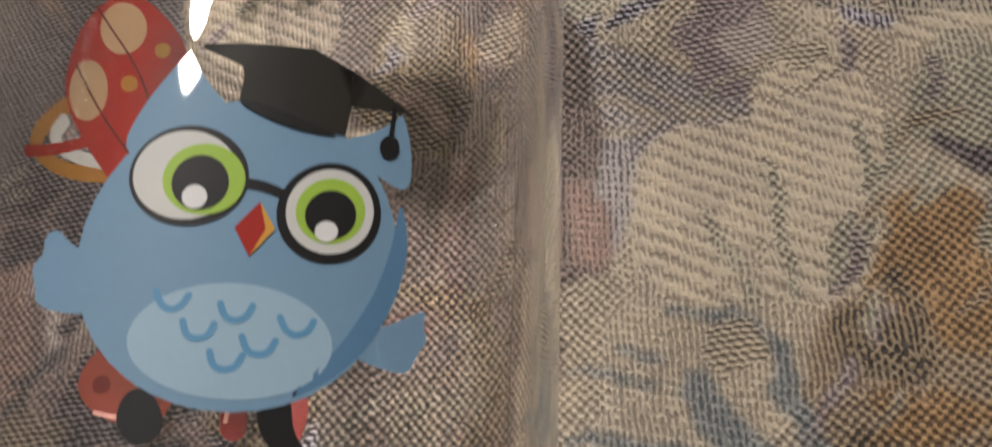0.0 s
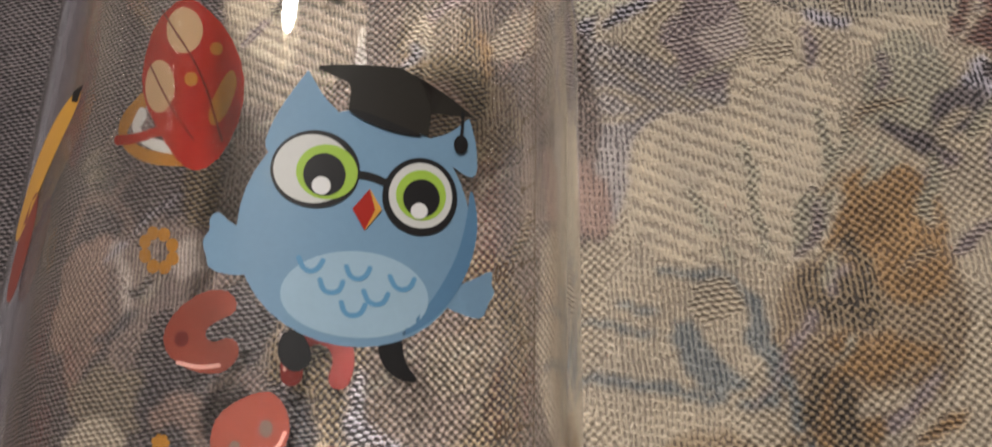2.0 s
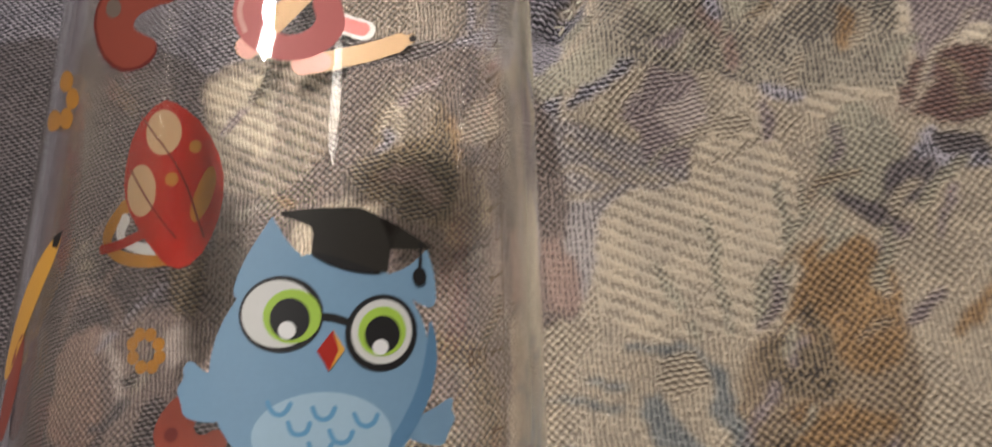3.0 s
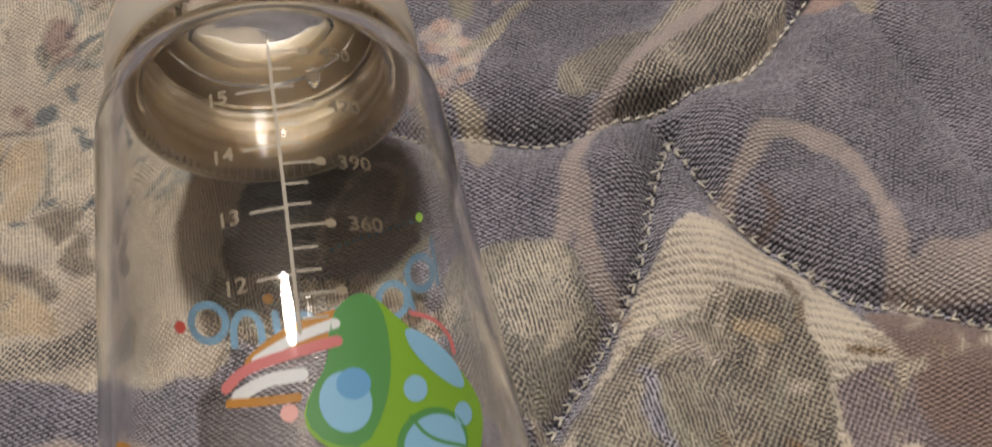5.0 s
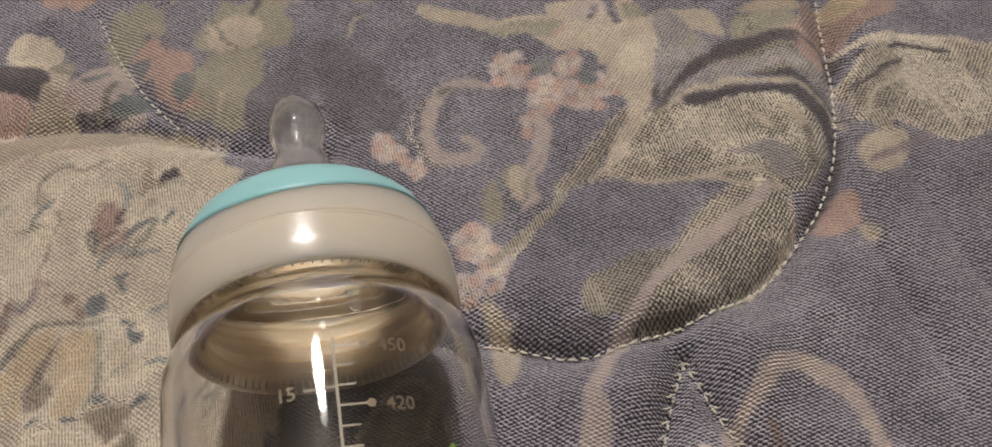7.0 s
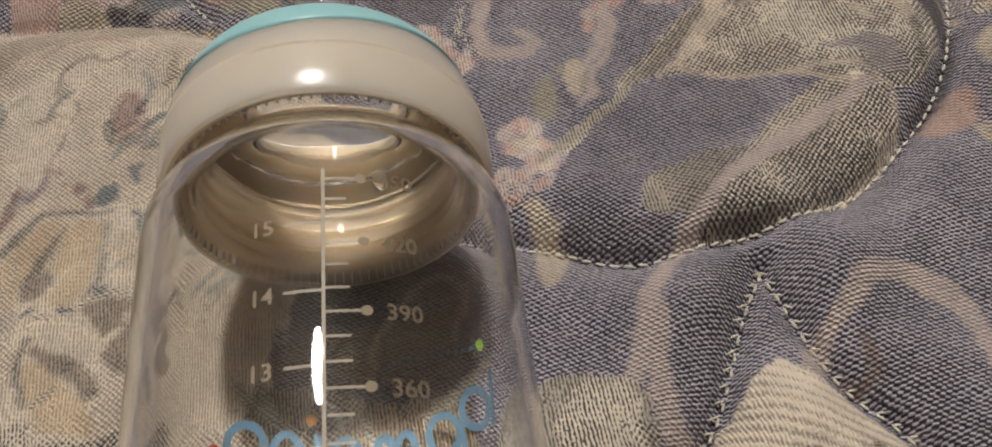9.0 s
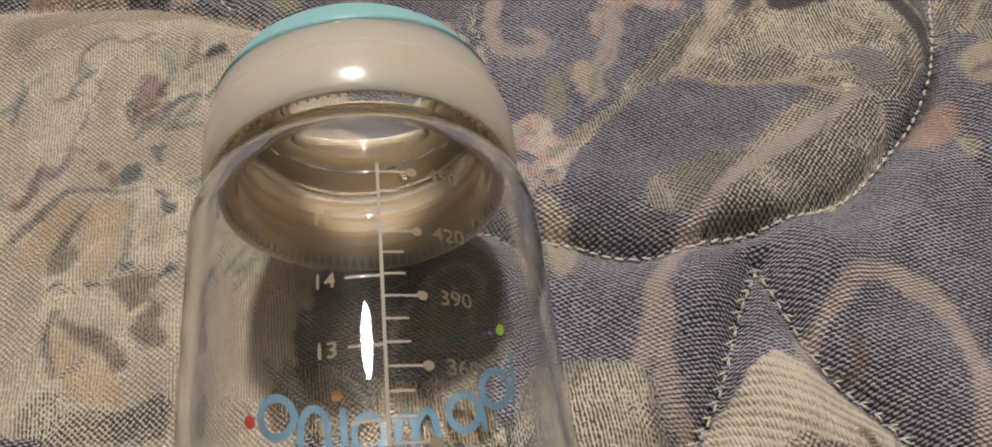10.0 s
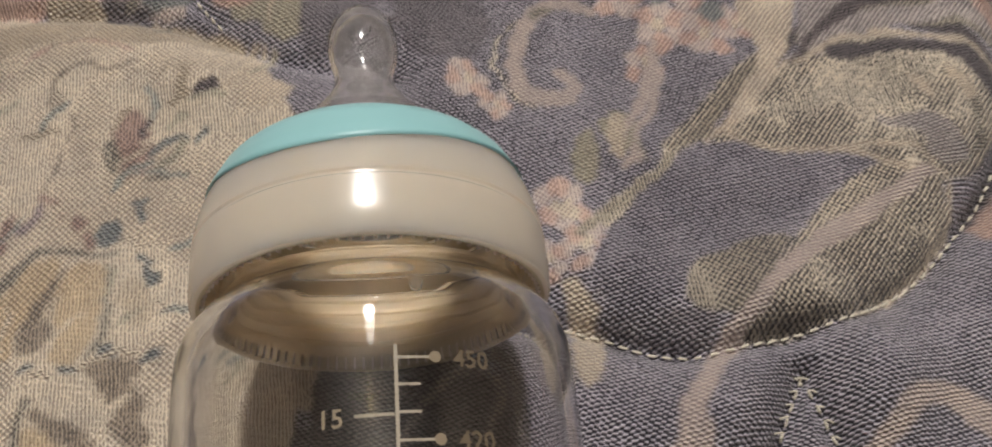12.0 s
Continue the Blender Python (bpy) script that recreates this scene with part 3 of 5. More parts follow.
blob(PINKF, 1, 54, 272, 2.3, 2.6, 44464)
blob(CORALF, 1, 57, 275, 2.3, 2.6, 44524)
blob(PINKF, 1, 60, 274, 2.3, 2.6, 44584)
blob(CORALF, 1, 61, 269, 2.3, 2.6, 44644)
blob(PINKF, 1, 59, 266, 2.3, 2.5, 44704)
blob(CREAM, 1, 58, 271, 1.6, 2.2, 0)
blob(CORALF, 1, 70, 262, 2.5, 2.8, 47841)
blob(PINKF, 1, 70, 257, 2.5, 2.7, 47901)
blob(CORALF, 1, 66, 255, 2.5, 2.7, 47961)
blob(PINKF, 1, 62, 258, 2.5, 2.7, 48021)
blob(CORALF, 1, 63, 263, 2.5, 2.8, 48081)
blob(PINKF, 1, 67, 265, 2.5, 2.8, 48141)
blob(CREAM, 1, 66, 260, 1.7, 2.3, 0)
blob(CORALF, 1, 72, 256, 2.4, 2.6, 51279)
blob(PINKF, 1, 74, 261, 2.4, 2.6, 51339)
blob(CORALF, 1, 78, 261, 2.4, 2.7, 51399)
blob(PINKF, 1, 80, 258, 2.4, 2.6, 51459)
blob(CORALF, 1, 79, 253, 2.3, 2.6, 51519)
blob(PINKF, 1, 75, 253, 2.3, 2.6, 51579)
blob(CREAM, 1, 76, 257, 1.6, 2.2, 0)
blob(CORALF, 1, 61, 253, 1.7, 1.9, 46696)
blob(PINKF, 1, 63, 251, 1.7, 1.9, 46756)
blob(CORALF, 1, 63, 248, 1.7, 1.8, 46816)
blob(PINKF, 1, 61, 246, 1.7, 1.8, 46876)
blob(CORALF, 1, 58, 248, 1.7, 1.8, 46936)
blob(PINKF, 1, 58, 251, 1.7, 1.9, 46996)
blob(CREAM, 1, 61, 250, 1.2, 1.5, 0)
blob(CORALF, 1, 86, 262, 1.6, 1.8, 53571)
blob(PINKF, 1, 87, 259, 1.6, 1.8, 53631)
blob(CORALF, 1, 85, 257, 1.6, 1.8, 53691)
blob(PINKF, 1, 82, 257, 1.6, 1.8, 53751)
blob(CORALF, 1, 81, 260, 1.6, 1.8, 53811)
blob(PINKF, 1, 83, 263, 1.6, 1.8, 53871)
blob(CREAM, 1, 84, 260, 1.1, 1.5, 0)
blob(CORALF, 1, 72, 268, 1.7, 1.9, 49847)
blob(PINKF, 1, 73, 271, 1.7, 1.9, 49907)
blob(CORALF, 1, 76, 271, 1.7, 1.9, 49967)
blob(PINKF, 1, 77, 268, 1.7, 1.9, 50027)
blob(CORALF, 1, 76, 265, 1.6, 1.8, 50087)
blob(PINKF, 1, 73, 265, 1.6, 1.8, 50147)
blob(CREAM, 1, 74, 268, 1.2, 1.6, 0)
blob(BLUEF, 1, 67, 270, 3.9, 3.8, 0)
blob(BLUEF, 1, 79, 263, 3.1, 2.8, 0)
ribbon(PINKF, 0, [(61, 248), (62, 239), (58, 232), (53, 229)], 2.0)
ribbon(PINKF, 0, [(51, 266), (42, 270), (34, 263), (30, 252), (33, 242), (41, 242), (44, 247), (41, 250)], 4.2)
blob(SAGE, 0, 51, 232, 2.3, 5.2, 30)
blob(SAGE, 0, 45, 228, 2.3, 5.9, 0)
blob(PINKF, 1, 41, 218, 2.4, 2.6, 47841)
blob(CORALF, 1, 41, 213, 2.4, 2.5, 47901)
blob(PINKF, 1, 37, 211, 2.3, 2.5, 47961)
blob(CORALF, 1, 34, 213, 2.4, 2.5, 48021)
blob(PINKF, 1, 34, 218, 2.4, 2.6, 48081)
blob(CORALF, 1, 38, 220, 2.4, 2.6, 48141)
blob(CREAM, 1, 37, 215, 1.5, 1.9, 0)
blob(PINKF, 1, 42, 201, 2.0, 2.0, 49732)
blob(CORALF, 1, 39, 201, 2.0, 2.0, 49792)
blob(PINKF, 1, 37, 205, 2.0, 2.1, 49852)
blob(CORALF, 1, 39, 208, 2.0, 2.1, 49912)
blob(PINKF, 1, 43, 208, 2.0, 2.1, 49972)
blob(CORALF, 1, 44, 204, 2.0, 2.1, 50032)
blob(CREAM, 1, 41, 205, 1.2, 1.5, 0)
blob(PINKF, 1, 32, 205, 1.8, 1.9, 46696)
blob(CORALF, 1, 35, 204, 1.8, 1.8, 46756)
blob(PINKF, 1, 35, 200, 1.8, 1.8, 46816)
blob(CORALF, 1, 33, 198, 1.8, 1.8, 46876)
blob(PINKF, 1, 30, 200, 1.8, 1.8, 46936)
blob(CORALF, 1, 30, 203, 1.8, 1.8, 46996)
blob(CREAM, 1, 33, 202, 1.1, 1.3, 0)
blob(PINKF, 1, 47, 195, 1.1, 1.2, 51852)
blob(CORALF, 1, 45, 193, 1.1, 1.1, 51912)
blob(PINKF, 1, 43, 194, 1.1, 1.1, 51972)
blob(CORALF, 1, 43, 196, 1.1, 1.2, 52032)
blob(PINKF, 1, 45, 197, 1.1, 1.2, 52092)
blob(CORALF, 1, 46, 197, 1.1, 1.2, 52152)
blob(CREAM, 1, 45, 195, 0.7, 0.8, 0)
blob(PINKF, 1, 23, 249, 2.1, 2.1, 42112)
blob(CORALF, 1, 22, 246, 2.1, 2.1, 42172)
blob(PINKF, 1, 18, 246, 2.1, 2.1, 42232)
blob(CORALF, 1, 16, 249, 2.1, 2.1, 42292)
blob(PINKF, 1, 18, 252, 2.1, 2.1, 42352)
blob(CORALF, 1, 21, 252, 2.1, 2.1, 42412)
blob(CREAM, 1, 20, 249, 1.3, 1.5, 0)
blob(PINKF, 1, 27, 240, 1.4, 1.4, 44690)
blob(CORALF, 1, 25, 240, 1.4, 1.4, 44750)
blob(PINKF, 1, 23, 242, 1.4, 1.4, 44810)
blob(CORALF, 1, 24, 244, 1.4, 1.4, 44870)
blob(PINKF, 1, 27, 244, 1.4, 1.4, 44930)
blob(CORALF, 1, 28, 242, 1.4, 1.4, 44990)
blob(CREAM, 1, 26, 242, 0.9, 1.0, 0)
blob(CREAM, 1, 39, 214, 2.1, 2.7, 0)
blob(SAGE, 0, 44, 226, 2.5, 6.4, 0)
blob(SAGE, 0, 54, 232, 2.8, 6.2, 20)
ribbon(PINKF, 0, [(64, 255), (61, 244), (53, 230)], 2.6)
ribbon(CREAM, 0, [(37, 196), (40, 185), (37, 176)], 5.5)
area(LEAF, 1, [(36, 155), (49, 153), (50, 144), (50, 130), (31, 133)])
# dark dye where the collar's shadow falls: shade put into the colour
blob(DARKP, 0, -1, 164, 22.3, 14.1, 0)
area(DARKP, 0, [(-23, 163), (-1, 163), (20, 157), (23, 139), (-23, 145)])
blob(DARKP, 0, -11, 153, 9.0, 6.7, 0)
blob(PINKG, 1, 11, 150, 6.3, 5.3, 0)
ribbon(PINKG, 0, [(-1, 164), (5, 174), (14, 179), (19, 174), (15, 165)], 2.5)
ribbon(SAGE, 0, [(-18, 156), (-14, 148), (-12, 143)], 1.8)
ribbon(SAGE, 0, [(-12, 154), (-8, 147), (-6, 142)], 1.8)
ribbon(SAGE, 0, [(-6, 154), (-3, 147), (-1, 141)], 1.8)
ribbon(SAGE, 0, [(-1, 152), (3, 146), (5, 140)], 1.8)
ribbon(SAGE, 0, [(5, 152), (8, 145), (10, 139)], 1.7)
ribbon(SAGE, 0, [(11, 151), (14, 144), (16, 139)], 1.7)
ribbon(SAGE, 0, [(16, 151), (19, 143), (21, 138)], 1.7)
blob(CREAM, 1, 79, 284, 11.3, 8.6, 10)
blob(PINKF, 1, 88, 273, 7.1, 6.3, -20)
blob(CORALF, 1, 73, 282, 4.0, 4.0, 0)
blob(PINKF, 1, 85, 288, 5.5, 4.6, 0)
blob(SAGE, 1, 98, 280, 3.9, 8.5, 0)
ribbon(LEAF, 1, [(33, 265), (26, 258), (28, 246), (34, 240)], 1.0)
area(CREAM, 1, [(-140, 290), (-83, 281), (-65, 280), (-46, 273), (-28, 262), (-16, 256), (-23, 246), (-8, 236), (1, 216), (-10, 187), (-13, 171), (-118, 194)])
area(CREAM, 1, [(-121, 235), (-26, 214), (-21, 175), (-19, 153), (-21, 143), (-31, 141), (-46, 142), (-64, 151), (-105, 162)])
area(CREAMB, 0, [(-92.6, 258.7), (-84, 267.6), (-69.4, 270.2), (-44.1, 264), (-27.5, 263.8), (-44.6, 274.5), (-75.4, 279.3), (-88.5, 276.5), (-94.5, 271.5)])
ribbon(CORALF, 0, [(-87.5, 256.8), (-81.8, 262.7), (-75.8, 267.5), (-67.7, 269.7), (-55.7, 264.4)], 1.1)
ribbon(TAND, 1, [(-69.6, 247.7), (-73.3, 251.4), (-74.2, 255.9), (-73, 259.7), (-69.4, 261.5), (-66.2, 262.3), (-63.2, 259.6), (-57.8, 259.7), (-54.6, 260.6)], 1.0)
ribbon(TAND, 1, [(-69.2, 248.2), (-69.4, 242.3), (-70.2, 234.3), (-72.6, 228.3)], 0.9)
ribbon(CREAM, 0, [(-72.7, 254.6), (-70.7, 250.6)], 2.4)
ribbon(GREYD, 1, [(-87.5, 251.4), (-88.7, 245.2), (-89, 239.1)], 1.6)
area(PURPLED, 0, [(-43.5, 252), (-36.4, 256), (-35.9, 250.6), (-39.9, 249.9)])
ribbon(CREAM, 0, [(-49.9, 255.6), (-46.2, 257), (-42.9, 256.5)], 1.2)
area(GREYD, 1, [(-61.3, 234.6), (-61.4, 241.2), (-58, 241.1), (-55.7, 236.2), (-57.7, 232.1)])
area(WINEG, 1, [(-60.5, 242.7), (-58.7, 250.5), (-53.8, 248.5), (-51.2, 246), (-49.5, 239.4), (-50.4, 232.4), (-53.2, 229.4), (-57.1, 230), (-55.9, 235.8), (-58.3, 239.5)])
area(CORALF, 1, [(-54.5, 230.6), (-51.4, 238.6), (-49.6, 234.9), (-50.8, 230)])
ribbon(PURPLED, 0, [(-52.5, 241.9), (-50.8, 245.1)], 1.4)
ribbon(BLUEF, 0, [(-50.6, 236.3), (-46.9, 239), (-43, 240.1)], 1.8)
ribbon(BLUEF, 0, [(-41.1, 239.8), (-39, 242)], 1.6)
ribbon(BLUEF, 0, [(-55, 224.6), (-51.2, 225.9)], 1.5)
ribbon(BLUEF, 0, [(-54.1, 224.8), (-52, 220.7)], 2.3)
ribbon(BLUEF, 0, [(-49.9, 208.9), (-48.6, 204.4), (-47.3, 206.7)], 2.2)
ribbon(BLUEF, 0, [(-51.7, 211.9), (-48.9, 209.6)], 1.6)
ribbon(BLUEF, 0, [(-57.6, 192.3), (-55.4, 188.7)], 2.0)
ribbon(BLUEF, 0, [(-49.1, 189.8), (-45.8, 191.3)], 1.8)
ribbon(BLUEF, 0, [(-64, 188.8), (-61.2, 188.4)], 1.4)
ribbon(BLUEF, 0, [(-74.2, 188.8), (-71, 190)], 1.3)
area(BLUEF, 0, [(-61.3, 220.9), (-57.2, 221.8), (-56.1, 215.6), (-59.6, 214.8)])
ribbon(GREYD, 1, [(-50.2, 230.1), (-45.6, 230.5), (-42.6, 231.8)], 1.4)
ribbon(CREAM, 0, [(-56, 215.8), (-50.6, 213.2), (-41.9, 216.6)], 1.2)
ribbon(CREAM, 0, [(-48.3, 200.3), (-45.1, 198)], 1.2)
ribbon(CREAM, 0, [(-60.2, 189.4), (-58, 190.4)], 1.2)
ribbon(CREAM, 0, [(-71.1, 188.5), (-66, 187)], 1.2)
ribbon(CREAM, 0, [(-47.8, 228.2), (-42.2, 223.1)], 1.2)
ribbon(CREAM, 0, [(-57.5, 190.7), (-50.5, 190.7)], 1.2)
ribbon(WINEG, 1, [(-85.5, 211.5), (-82.3, 213.2), (-80.9, 220), (-80, 224.4)], 3.0)
ribbon(MAUVE, 1, [(-78.3, 220.5), (-74.6, 222.1), (-73.8, 225.4)], 2.2)
ribbon(WINEG, 1, [(-73.1, 227.6), (-69.9, 226)], 2.0)
ribbon(WINEG, 1, [(-68.9, 222), (-63.4, 220.6), (-61.2, 216)], 2.6)
area(OCHREP, 1, [(-82.7, 192.6), (-83.9, 200.8), (-78.9, 205.2), (-72.7, 213.2), (-66.8, 213.1), (-69.5, 206), (-74.8, 198.1), (-76.2, 190.9)])
area(OCHREP, 1, [(-68.9, 190.6), (-69.4, 197.4), (-68.2, 205.8), (-64.5, 212.4), (-58.1, 211.1), (-57.7, 206.1), (-58.9, 198.4), (-61, 191.2), (-62.2, 188.9)])
area(TAND, 1, [(-75.6, 191.6), (-74.4, 198.1), (-70.3, 205.2), (-66.6, 211.3), (-65.2, 212.2), (-68.6, 205.9), (-69.7, 198.3), (-71.5, 191.8)])
ribbon(GREYD, 1, [(-84.3, 203.6), (-80.6, 207.2), (-76.6, 209.7), (-74.7, 213.2), (-72.2, 215.7)], 3.0)
ribbon(GREYD, 1, [(-72.9, 215.5), (-64, 214.4), (-57.1, 213)], 1.8)
ribbon(GREYD, 1, [(-57.8, 210.6), (-56.8, 204.2), (-58.1, 197.4), (-59.5, 191)], 1.4)
area(CREAMB, 1, [(-56, 206.5), (-51, 207.6), (-48.4, 201.2), (-48.7, 194.4), (-54.3, 194.9)])
ribbon(TAND, 1, [(-58, 188.8), (-54.4, 187), (-50.1, 188)], 4.0)
ribbon(TAND, 1, [(-56.4, 186), (-50.3, 179.1)], 6.0)
area(OCHREP, 1, [(-70.4, 166.3), (-71.8, 172.4), (-70.4, 178.2), (-63.8, 172), (-58.1, 167.5), (-54.7, 158.5), (-62.3, 158.5)])
ribbon(GREYD, 1, [(-70.9, 167.6), (-72.6, 175.5), (-72.3, 181.6), (-70.2, 183.1)], 2.2)
ribbon(TAND, 1, [(-68.8, 180.3), (-64.1, 175.1), (-59.3, 172.9), (-57.6, 168.9)], 4.2)
ribbon(TAND, 1, [(-53.6, 176.6), (-48.4, 172.1)], 5.0)
area(LEAF, 1, [(-78, 161.4), (-71, 166.1), (-64.9, 158.5), (-58.4, 157), (-45.6, 161.2), (-44.3, 148.2), (-76.7, 152.5)])
area(PURPLE, 0, [(-28, 334), (8, 323), (12, 278), (3, 254), (-19, 262), (-23, 288)])
blob(SAGE, 0, -15, 304, 13.8, 13.2, 20)
blob(SAGE, 0, -23, 280, 10.4, 14.3, 0)
blob(SAGE, 0, -52, 309, 6.1, 10.8, 0)
area(CREAM, 1, [(-88, 319), (-69, 311), (-66, 292), (-72, 284), (-84, 290)])
area(PURPLE, 0, [(-85, 297), (-75, 292), (-80, 284), (-95, 288)])
area(PINKF, 1, [(-72, 284), (-64, 297), (-52, 289), (-43, 276), (-55, 276)])
blob(CORALF, 0, -44, 297, 4.8, 7.8, 0)
blob(CORALF, 0, -38, 295, 3.9, 5.2, 0)
blob(BLUEF, 0, -36, 283, 5.0, 5.4, 0)
blob(BLUEF, 0, -52, 283, 4.3, 3.5, 0)
blob(CORALF, 0, -67, 330, 8.6, 5.9, 0)
blob(CREAM, 0, -19, 303, 7.9, 6.9, 20)
ribbon(GREYD, 0, [(-26, 310), (-19, 296), (-9, 297)], 1.0)
ribbon(CREAM, 0, [(-23, 293), (-22, 280), (-25, 269)], 1.1)
blob(SAGE, 0, -44, 314, 4.9, 8.3, 20)
blob(BLUEF, 0, -47, 295, 2.4, 3.6, 0)
blob(BLUEF, 0, -61, 290, 2.8, 2.8, 0)
blob(CORALF, 0, -54, 289, 2.7, 2.5, 0)
blob(CORALF, 0, -65, 288, 2.8, 2.0, 0)
blob(CREAM, 0, -40, 290, 2.7, 5.1, 0)
ribbon(DARKP, 0, [(-69, 284), (-63, 278), (-55, 275)], 2.3)
blob(SAGE, 0, 25, 315, 11.9, 8.4, 0)
ribbon(CREAM, 0, [(37, 300), (56, 287), (74, 287)], 5.6)
area(PURPLE, 0, [(-26, 260), (-14, 259), (3, 252), (-7, 251), (-23, 250)])
ribbon(PINKF, 0, [(-72, 134), (-62, 134), (-49, 132), (-36, 124), (-21, 111)], 3.3)
ribbon(PINKG, 0, [(1, 164), (5, 174), (14, 179), (19, 174), (15, 166)], 2.7)

# pad and seam valley by the leaf: woven dark, with shade dyed in
area(PURPLEP, 0, [(42.1, 205.8), (66.8, 227.2), (76.6, 228.5), (96.7, 219.7), (86.2, 203.5), (69, 201.3), (60.5, 196.2), (57.5, 188.6), (40.8, 191)])
area(LEAFD, 1, [(60.5, 196.2), (69, 201.1), (86.2, 203.5), (78.1, 195.4), (68.1, 187.1), (57.5, 188.6)])
area(PURPLEQ, 0, [(39.4, 191.1), (58.7, 187.3), (65.7, 186.3), (62.8, 179.4), (51.7, 180.8), (41.1, 185.7)])
area(LEAFD, 1, [(71.4, 185.8), (87.2, 185.2), (99.3, 186.6), (86.2, 181.6), (71.5, 180), (68.7, 180.4)])
area(LEAF, 1, [(77.8, 188), (90.9, 198.7), (108.8, 207.5), (117.7, 213.3), (118.9, 204.4), (112.4, 194.1), (101.3, 188.1), (87, 184.2), (74.2, 185.4)])
area(LEAF, 1, [(75.5, 230.8), (88.1, 235.8), (103, 242.5), (119.8, 242.7), (131.2, 231.9), (129.4, 221), (121.1, 215.6), (117.6, 220.3), (107.4, 223.5), (91.2, 222.6), (82, 223.9)])
area(GREYV, 0, [(105.9, 229.4), (117.9, 231.3), (125.5, 223.7), (126.5, 217.3), (119.1, 215.1), (116.1, 224.7)])
area(CREAM, 0, [(118.5, 240.6), (122.2, 237.3), (122.8, 231.4), (119.7, 234.5)])
ribbon(CREAM, 0, [(75.4, 230.2), (82, 223.9), (94.1, 221.7), (107.3, 223.3), (115.8, 219.7), (120.1, 212.5)], 1.3)
ribbon(CREAM, 1, [(120.5, 210.1), (118.6, 203.5), (112.2, 194.5), (103.1, 189.1)], 1.6)
ribbon(DARKP, 0, [(126.2, 247), (136.3, 242), (139.6, 232.4), (138.9, 223.8), (133, 214.3), (123.2, 204.2)], 3.6)
ribbon(PINKF, 0, [(62.2, 176.7), (68.5, 182.8), (75.2, 189.6), (84.5, 197.2), (95.7, 205), (108.2, 210.7), (116.9, 213.4)], 3.6)
area(CREAM, 0, [(50, 236.1), (53.5, 238), (54, 230.2), (51, 223), (49.2, 228.4)])
area(SAGE, 0, [(43.8, 229.6), (46.9, 227.1), (46.4, 219.9), (43.2, 220.3)])
ribbon(PINKF, 0, [(64, 250.7), (60.8, 237.8), (55.8, 227.9), (51.7, 222.7)], 1.8)
ribbon(STRIPE, 1, [(40.2, 208.3), (54, 217.9), (68.9, 229.7), (84.8, 246.4), (90.8, 253.6)], 3.2)
# collar's shadow dyed into the cloth; brown below it deepens the bottle's shade
area(COLLAR_SHADE, 0, [(-16.8, 189.9), (27.4, 190.4), (24.9, 159), (18, 157), (-0.3, 156.7), (-17.1, 164.8)])
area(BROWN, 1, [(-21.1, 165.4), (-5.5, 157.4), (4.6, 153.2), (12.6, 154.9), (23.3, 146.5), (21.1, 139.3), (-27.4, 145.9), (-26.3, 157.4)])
ribbon(PINKG, 0, [(-0, 162.4), (3.3, 172.5), (12.1, 179.2), (19.9, 180.5), (22, 174.6), (18.5, 167.3)], 2.0)
ribbon(SAGE, 0, [(-28.4, 164.2), (-21.1, 158.8), (-16, 152.5)], 2.0)
ribbon(SAGE, 0, [(-22.4, 164.1), (-19.2, 157.9)], 1.6)
ribbon(SAGE, 0, [(-10.7, 157.4), (-5.5, 151.5)], 1.8)
ribbon(SAGE, 0, [(10.9, 150.9), (19.3, 156.1), (26.5, 161)], 2.4)
ribbon(SAGE, 0, [(-0.7, 151.1), (3.9, 143.7)], 1.6)
ribbon(SAGE, 0, [(-16.1, 150.5), (-13.6, 144.8)], 1.6)
ribbon(SAGE, 0, [(6.8, 147.4), (11.4, 142.7)], 1.6)
area(PURPLEQ, 0, [(1, 295), (8, 294.2), (24.4, 277.8), (26, 255.1), (12.9, 254), (5, 259.6), (4.6, 273)])
area(SAGE, 1, [(50, 289.4), (59.6, 282.9), (69.5, 278.8), (77.2, 282.8), (77.8, 286.2)])
area(CREAM, 1, [(67.9, 279.5), (76.7, 280.2), (87.3, 280.2), (103.9, 283.2), (100.9, 269), (92.9, 249.7), (85.6, 238.9), (86.1, 250.4), (85.3, 270.8), (75.4, 272.9)])
area(GREYV, 1, [(103.9, 283.2), (110.8, 282.4), (116.3, 269.6), (116.1, 262.6), (106, 256.5), (95.4, 246.2), (100.5, 269.1)])
area(CREAM, 0, [(109.5, 282.6), (114.9, 274.1), (121.3, 267.6), (122, 276.2), (119.5, 281.4)])
area(SAGE, 0, [(121.9, 270.9), (129.2, 277.8), (144.9, 271.2), (142.9, 265.2), (124, 265.9)])
area(CREAMB, 0, [(128.2, 280.4), (133.5, 274.4), (144.9, 271.2), (147.2, 278.3)])
area(WINEG, 1, [(147.2, 278.3), (176.2, 274.9), (172.5, 265.6), (157.7, 262.6), (154, 257.2), (145.8, 263.4), (144.1, 268.8)])
area(OCHREP, 0, [(152.4, 277.7), (164.5, 276.3), (165.3, 268.8), (154.3, 267.7)])
ribbon(PURPLED, 0, [(95.1, 246.2), (110.5, 261), (123.4, 264.1), (137.3, 263.9), (144.9, 260.8), (150.2, 255.1)], 4.5)
ribbon(GREYV, 1, [(100.7, 248.8), (112.9, 257.1), (128.4, 257.6), (139.5, 255), (145.5, 247.6), (145.2, 235.3)], 5.0)
